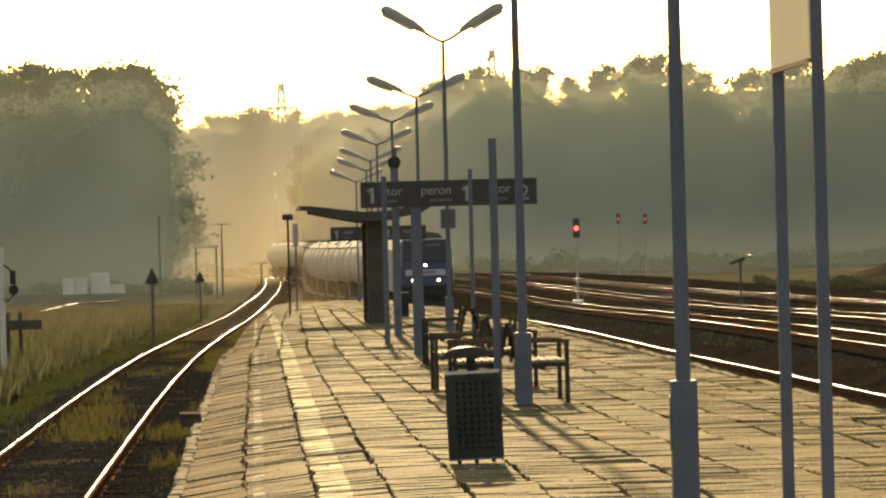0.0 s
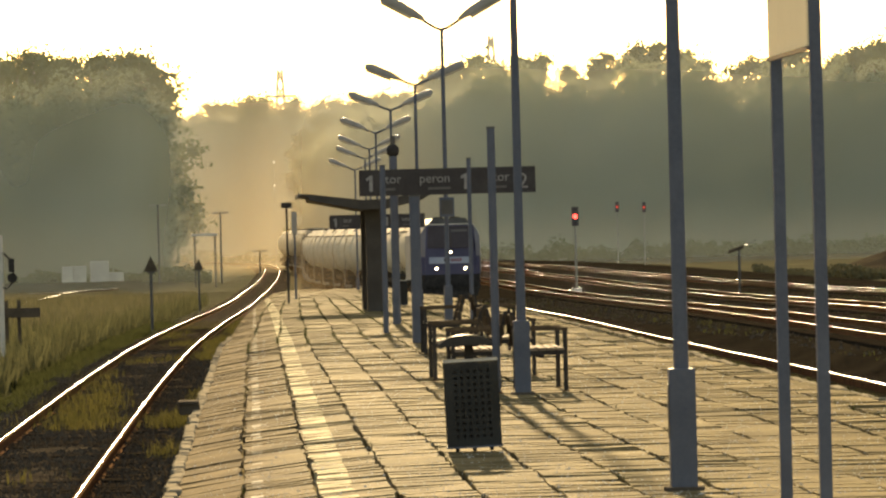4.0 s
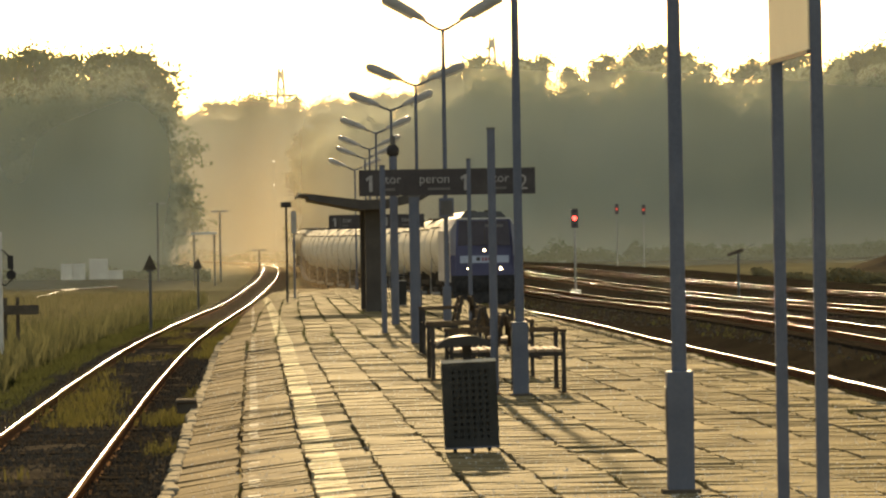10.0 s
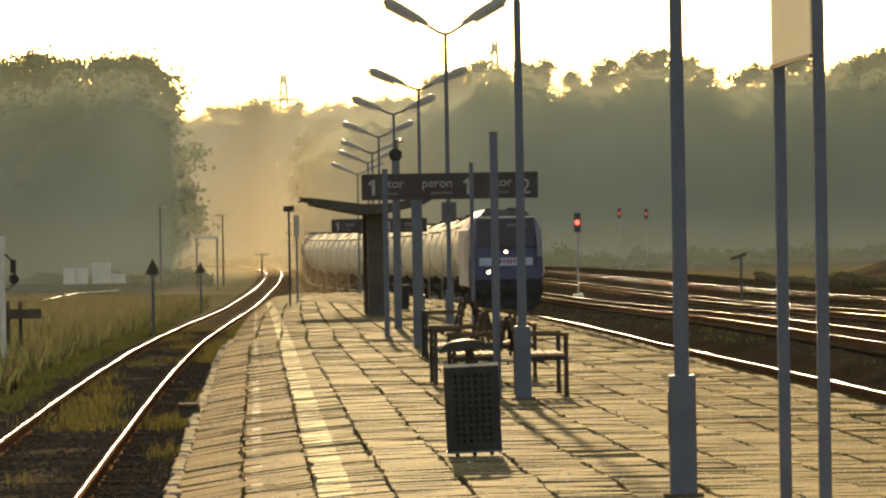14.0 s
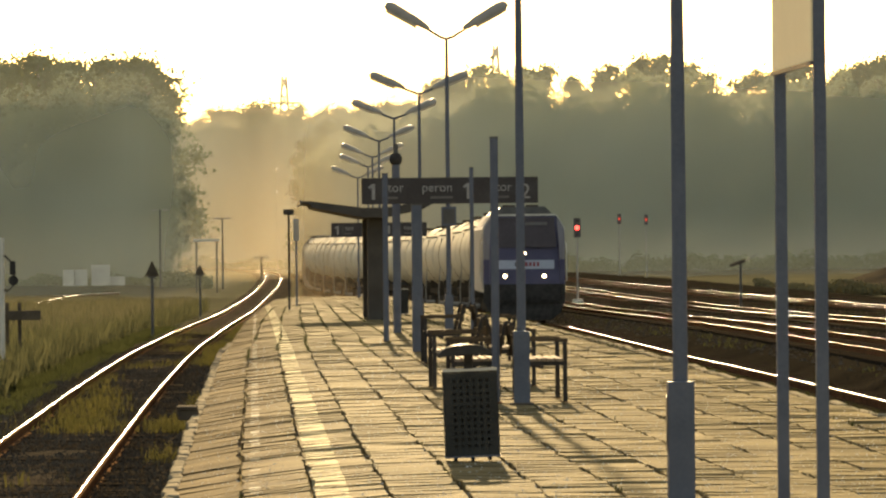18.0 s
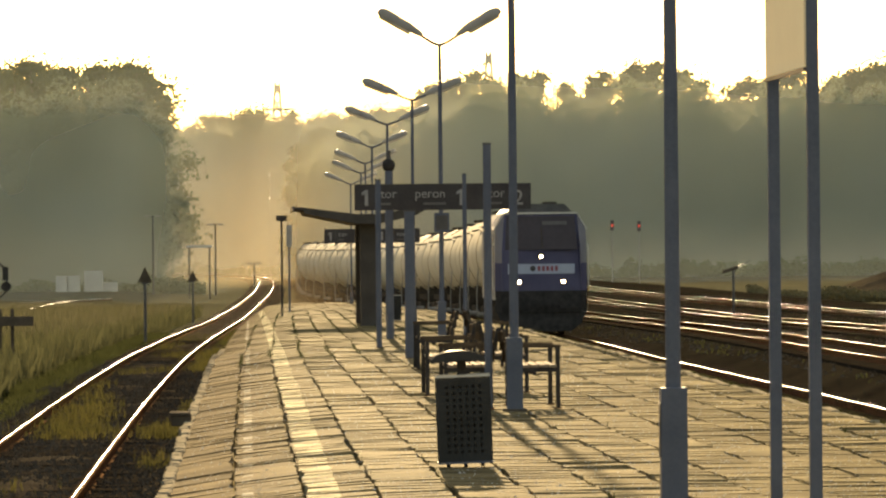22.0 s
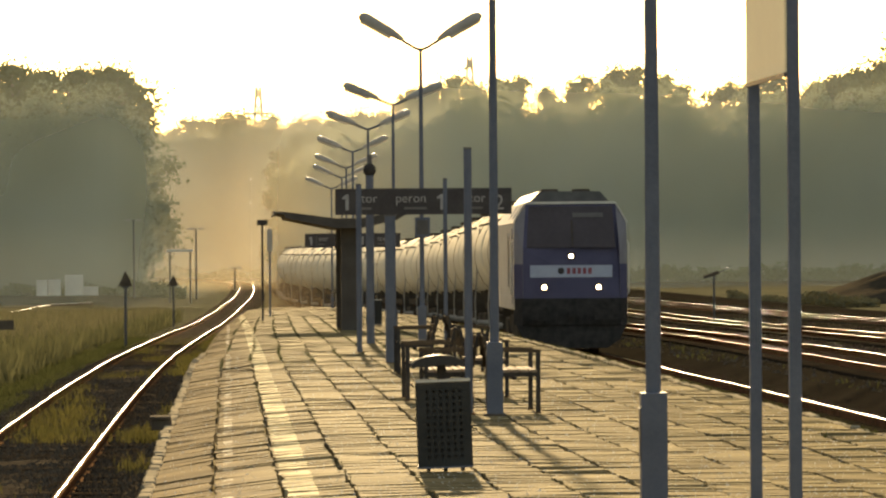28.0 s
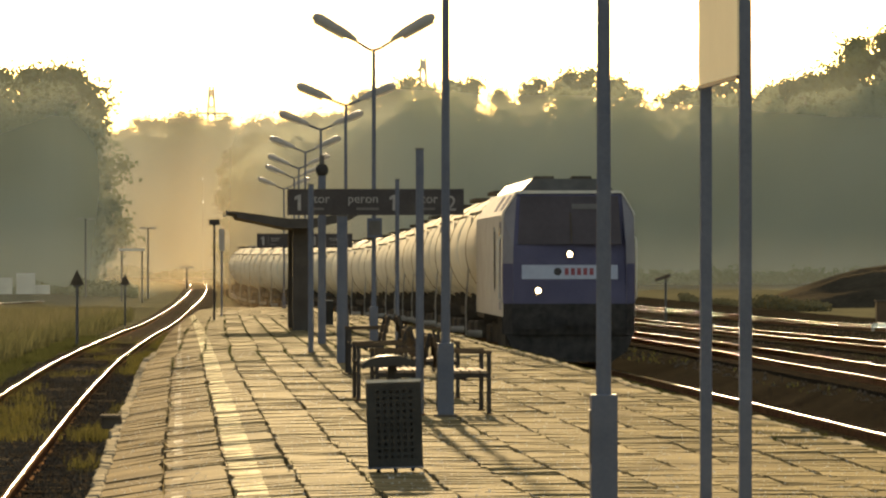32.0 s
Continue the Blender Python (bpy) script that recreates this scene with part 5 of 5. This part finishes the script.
        part("door_window", Shape().box(min(s * 1.505, s * 1.512), 1.4, 2.35, max(s * 1.505, s * 1.512), 1.9, 3.15), GLASS, root, "dark door window")
        part("corner_trim", Shape().bar((s * 1.185, 0.285, 3.955), (s * 1.495, 0.485, 3.455), 0.035, 0.035), PALE, root, "bright roof corner trim")
        part("side_grille", Shape().box(min(s * 1.49, s * 1.508), 5.0, 1.7, max(s * 1.49, s * 1.508), 11.6, 3.2), SILVER, root, "slatted side grille")
        part("side_slot", Shape().box(min(s * 1.508, s * 1.514), 4.3, 1.75, max(s * 1.508, s * 1.514), 4.62, 3.1), SOOT, root, "narrow dark slot in the side")
        part("side_stripe", Shape().box(min(s * 1.49, s * 1.503), 0.8, 1.27, max(s * 1.49, s * 1.503), 15.7, 1.5), SILVER, root, "grey lower side panel")
    part("plough", Shape().rings([[(-0.95, yy, 0.14), (0.95, yy, 0.14), (1.28, yy, 0.38), (1.44, yy + 0.1, 0.76), (-1.44, yy + 0.1, 0.76), (-1.28, yy, 0.38)] for yy in (-0.06, 0.5)]), BLACK, root, "dark snow plough")
    part("coupling_hook", Shape().box(-0.08, -0.35, 0.95, 0.08, -0.05, 1.1), BLACK, root)
    part("fuel_tank", Shape().box(-1.2, 6.0, 0.35, 1.2, 10.2, 1.15, 0.08), SOOT, root)
    for yb in (3.7, 12.5):
        fr = part("bogie", Shape().box(-1.15, yb - 2.0, 0.45, 1.15, yb + 2.0, 0.95, 0.06), SOOT, root)
        for yw in (-1.3, 1.3):
            for s in (-1, 1):
                part("wheel", Shape().tube([(s * 0.69, yb + yw, 0.54), (s * 0.82, yb + yw, 0.54)], 0.54, 20), RUST, fr, "", True)
    return root


def tank_car():
    root = thing("tank_wagon", (0, 0, 0), "pale grey bogie tank wagon with dark hoops, dusty", "tank wagon", "train of tank wagons")
    R, zc, H = 1.52, 2.76, 6.2
    prof = [(-H - 0.45, 0.35), (-H - 0.38, 0.75), (-H - 0.22, 1.12), (-H - 0.08, R - 0.2), (-H + 0.03, R - 0.06), (-H + 0.15, R), (-H + 0.3, R), (H - 0.3, R), (H - 0.15, R), (H - 0.03, R - 0.06), (H + 0.08, R - 0.2), (H + 0.22, 1.12), (H + 0.38, 0.75), (H + 0.45, 0.35)]
    rings = [[(r * math.cos(t), y, zc + r * math.sin(t)) for t in [2 * math.pi * j / 40 for j in range(40)]] for y, r in prof]
    barrel = part("barrel", Shape().rings(rings), TANK, root, "", True)
    for y in (0.0,):
        hoop = Shape().rings([[(r * math.cos(t), y + dy, zc + r * math.sin(t)) for t in [2 * math.pi * j / 40 for j in range(40)]] for dy, r in ((-0.035, R - 0.01), (-0.035, R + 0.014), (0.035, R + 0.014), (0.035, R - 0.01))], cap=False)
        part("hoop", hoop, RUST, barrel, "dark rusty steel hoop")
    part("walkway", Shape().box(-0.85, -2.6, zc + R - 0.10, -0.15, 2.6, zc + R - 0.01), SOOT, root, "grated walkway")
    rail = Shape().bar((-1.20, -5.6, zc + 0.96), (-1.20, 5.6, zc + 0.96), 0.04, 0.05)
    part("side_rail", rail, SOOT, root)
    part("manhole", Shape().tube([(0.25, 0, zc + R - 0.05), (0.25, 0, zc + R + 0.05)], 0.26, 14), LAMP, root, "", True)
    for s in (-1, 1):
        part("sill", Shape().box(s * 0.9 - 0.08, -7.0, 0.95, s * 0.9 + 0.08, 7.0, 1.2), SOOT, root)
        part("end_beam", Shape().box(-1.3, s * 6.95 - 0.1, 0.9, 1.3, s * 6.95 + 0.1, 1.25), SOOT, root)
        part("ladder", Shape().bar((-1.52, s * 0.3, 1.2), (-1.35, s * 0.3, 3.6), 0.03, 0.03).bar((-1.5, s * 0.3, 0.5), (-1.52, s * 0.3, 1.25), 0.03, 0.03), LAMP, root)
        for t in (-1, 1):
            part("buffer", Shape().tube([(t * 0.875, s * 7.05, 1.06), (t * 0.875, s * 7.1, 1.06)], 0.22, 12), SOOT, root)
            part("cradle", Shape().box(t * 0.85 - 0.2, s * 5.0 - 0.2, 1.2, t * 0.85 + 0.2, s * 5.0 + 0.2, 1.6), SOOT, root)
            part("outlet_valve", Shape().tube([(t * 1.1, s * 0.4, 0.55), (t * 1.45, s * 0.4, 0.55)], 0.09, 10), LAMP, root)
        bg = part("bogie", Shape().box(-1.1, s * 4.6 - 1.3, 0.40, 1.1, s * 4.6 + 1.3, 0.85, 0.05), SOOT, root)
        for yw in (-0.9, 0.9):
            for t in (-1, 1):
                part("wheel", Shape().tube([(t * 0.69, s * 4.6 + yw, 0.46), (t * 0.82, s * 4.6 + yw, 0.46)], 0.46, 18), RUST, bg, "", True)
    return root


LOCO = locomotive()
WAGONS = [tank_car()]
for _ in range(23):
    WAGONS.append(copy_thing(WAGONS[0], pose(0, 0, 0)))


# ---- pieces of the tracks and the platform ----
def sleepers():
    s = Shape().box(-1.3, -0.125, -0.20, 1.3, 0.125, -0.15, 0.012)
    me = s.mesh("sleeper", SLEEPER)
    y = 50.0
    while y < 215:
        ob = part("sleeper", me, None, ROOTS[1], at=(track_x(1, y) + random.uniform(-0.03, 0.03), y, fall(y) + random.uniform(-0.01, 0.01)))
        ob.rotation_euler = (0, 0, random.uniform(-0.02, 0.02))
        y += 0.62
    rest = Shape()
    for k in (2, 3, 4, 5):
        y = 60.0
        while y < 330:
            c, z = track_x(k, y), level(k, y) - 0.15
            rest.box(c - 1.3, y - 0.125, z - 0.05, c + 1.3, y + 0.125, z + 0.015)
            y += 0.62
    tagged(part("sleeper_rest", rest, SLEEPER, ROOTS[2]), "dark sleepers of the yard tracks", kind="stuff")


sleepers()


def stones():
    rnd = random.Random(14)
    s = Shape()
    for _ in range(34000):
        y = 50 + 110 * rnd.random() ** 1.4
        if rnd.random() < 0.6:
            x, z = track_x(1, y) + rnd.uniform(-1.7, 1.7), fall(y) - 0.16
            r = rnd.uniform(0.018, 0.045)
        else:
            y = 70 + 230 * rnd.random() ** 1.3
            x = 7.2 + 26 * rnd.random() ** 1.2
            z = (level(2, y) if x < 10.6 else yard_fall(y)) - 0.2
            r = rnd.uniform(0.02, 0.06)
        pts = [(x + r * rnd.uniform(0.6, 1.2) * math.cos(t), y + r * 1.2 * math.sin(t), z) for t in (0.3, 1.8, 3.4, 4.9)]
        k = len(s.v)
        s.v += pts + [(x, y, z + r * rnd.uniform(0.6, 1.2))]
        s.f += [(k, k + 1, k + 4), (k + 1, k + 2, k + 4), (k + 2, k + 3, k + 4), (k + 3, k, k + 4)]
    me = bpy.data.meshes.new("ballast_stones")
    me.from_pydata(s.v, [], s.f)
    me.materials.append(STONE)
    tagged(part("ballast_stones", me, None, None), "loose dark ballast stones", "ballast", "", "stuff")


stones()


def slabs():
    """Half-metre wide slabs, each a little tilted and shifted, with open joints."""
    rnd = random.Random(21)
    cols = [i * 0.5 for i in range(-1, 12)]
    rest = Shape()

    def slab(depth, skew):
        k = [(-0.238, -depth), (0.238, -depth + skew), (0.238, depth + skew), (-0.238, depth)]
        return Shape().rings([[(x, y, -0.07) for x, y in k], [(x, y, -0.006) for x, y in k], [(x * 0.985, y * 0.975, 0) for x, y in k]])

    shapes = [slab(0.119, s).mesh("paving_slab", SLAB) for s in (-0.012, 0.0, 0.009, 0.018)]
    drift = {c: rnd.uniform(-0.2, 0.2) for c in cols}
    for c in cols:
        y = 34.0 + drift[c]
        while y < 326:
            long = rnd.choice((0.25, 0.25, 0.25, 0.30, 0.5)) if y > 44.5 else 0.25
            yc = y + long / 2
            y += long
            bend = edge_left(yc) + 0.5
            x = c + 0.25 + bend + 0.030 * noise.noise((c * 3, yc * 0.7, 0)) + 0.012 * noise.noise((c * 5, yc * 2.0, 4))
            if x + 0.25 > edge_right(yc) + 0.03 or x - 0.25 < edge_left(yc) - 0.04:
                continue
            z = slab_top(x, yc) + 0.007 * noise.noise((x * 1.3, yc * 0.6, 8)) + rnd.gauss(0, 0.0035)
            tx, ty = rnd.gauss(0, 0.016), rnd.gauss(0, 0.012) - 0.092 * max(0.0, 2.0 - (x - edge_left(yc)))
            if 38.5 < yc < 44.5 and abs(x - 2.6) < 3.2:
                ob = part("paving_slab", rnd.choice(shapes), None, PLATFORM, at=(x, yc, z))
                ob.rotation_euler = (tx, ty, rnd.gauss(0, 0.006))
                continue
            h, w0, w1, skew = long / 2 - 0.006, 0.241 - rnd.random() ** 2 * 0.02, 0.241 - rnd.random() ** 2 * 0.02, rnd.gauss(0.006, 0.012)
            k = len(rest.v)
            top = [(x + px, yc + py, z + tx * py - ty * px) for px, py in ((-w0, -h), (w1, -h + skew), (w1, h + skew), (-w0, h))]
            rest.v += [(q[0], q[1], q[2] - 0.07) for q in top] + top
            rest.f += [(k + 4, k + 5, k + 6, k + 7), (k, k + 1, k + 5, k + 4), (k + 1, k + 2, k + 6, k + 5), (k + 2, k + 3, k + 7, k + 6), (k + 3, k, k + 4, k + 7)]
    me = bpy.data.meshes.new("paving_rest")
    me.from_pydata(rest.v, [], rest.f)
    me.materials.append(SLAB)
    tagged(part("paving_rest", me, None, PLATFORM), "worn sandy concrete paving slabs", kind="stuff")
    # kerb blocks of both edges
    for edge, off, half in ((edge_left, -0.02, 0.3), (edge_right, 0.02, 0.5)):
        block = Shape().box(-0.05, 0.012 - half, -0.16, 0.05, half - 0.012, 0.012, 0.012).mesh("kerb_block", KERB)
        y = 36.0
        while y < (125 if off < 0 else 150):
            z = slab_top(edge(y), y) + (0.005 if off < 0 else -0.03) + rnd.gauss(0, 0.008)
            ob = part("kerb_block", block, None, PLATFORM, at=(edge(y) + off + rnd.gauss(0, 0.012), y, z))
            ob.rotation_euler = (rnd.gauss(0, 0.012), rnd.gauss(0, 0.03), rnd.gauss(0, 0.02))
            y += 2 * half


slabs()


def grit():
    """Crumbs of concrete and gravel on the platform; their pale colour paints the slabs' glints."""
    rnd = random.Random(31)
    s = Shape()
    for _ in range(12000):
        y = 38 + 75 * rnd.random() ** 1.5
        x = rnd.uniform(-0.45, 5.8)
        z, r = slab_top(x, y) + 0.002, rnd.uniform(0.003, 0.008) * (1.7 if rnd.random() < 0.06 else 1)
        k = len(s.v)
        s.v += [(x + r * rnd.uniform(0.7, 1.6), y, z), (x, y + r, z), (x - r * rnd.uniform(0.7, 1.6), y, z), (x, y - r, z), (x, y, z + r * rnd.uniform(0.5, 1.1))]
        s.f += [(k, k + 1, k + 4), (k + 1, k + 2, k + 4), (k + 2, k + 3, k + 4), (k + 3, k, k + 4)]
    me = bpy.data.meshes.new("grit_and_glints")
    me.from_pydata(s.v, [], s.f)
    me.materials.append(PALE)
    tagged(part("grit_and_glints", me, None, None), "crumbs of concrete and gravel on the slabs, glints put in as pale colour", "grit", "", "stuff")


grit()


def joint_weed(rnd):
    while True:
        y = 40 + 180 * rnd.random()
        k = rnd.randrange(0, 12)
        x = k * 0.5 + edge_left(y) + 0.5 + rnd.gauss(0, 0.02)
        if rnd.random() < (0.12 if y < 100 else 0.8) and noise.noise((x * 0.8, y * 0.09, 2.0)) > (0.1 if y < 100 else -0.1):
            return x, y, slab_top(x, y) - 0.01


def yard_weed(rnd):
    while True:
        y = 70 + 220 * rnd.random() ** 1.2
        x = 6.2 + 27 * rnd.random()
        if noise.noise((x * 0.45, y * 0.08, 6.0)) > 0.12:
            return x, y, (level(2, y) if x < 10.6 else yard_fall(y)) - 0.22


def edge_weed(rnd):
    y = 45 + 130 * rnd.random()
    return edge_right(y) + rnd.gauss(0.06, 0.06), y, slab_top(edge_right(y), y) - 0.06


blades("yard_weeds", 6000, yard_weed, 0.03, 0.12, LUSH, "dusty weeds between the yard tracks", 0.012)
blades("edge_weeds", 5000, edge_weed, 0.02, 0.07, LUSH, "low weeds along the platform edge", 0.006)
blades("joint_weeds", 9000, joint_weed, 0.015, 0.06, LUSH, "low weeds in the joints of the platform", 0.006)


# ---- what moves ----
def motions():
    def stand(front, back):
        y = front + back
        x, z = track_x(2, y), level(2, y)
        slope = (track_x(2, y + 6) - track_x(2, y - 6)) / 12
        return pose(x, y, z, 0, 0, -math.degrees(math.atan(slope)))

    times = list(range(0, 33))
    front = {t: 335.3 - 6.12 * t + float(np.interp(t, [0, 6, 13, 18, 24, 29, 32], [0, 0, 2, 0.5, 0, -1, 0])) for t in times}
    walk(LOCO, [(t, stand(front[t], 8.1) @ pose(0, -8.1, 0)) for t in times])
    for k, wagon in enumerate(WAGONS):
        walk(wagon, [(t, stand(front[t], 23.5 + 14.3 * k)) for t in times])


motions()
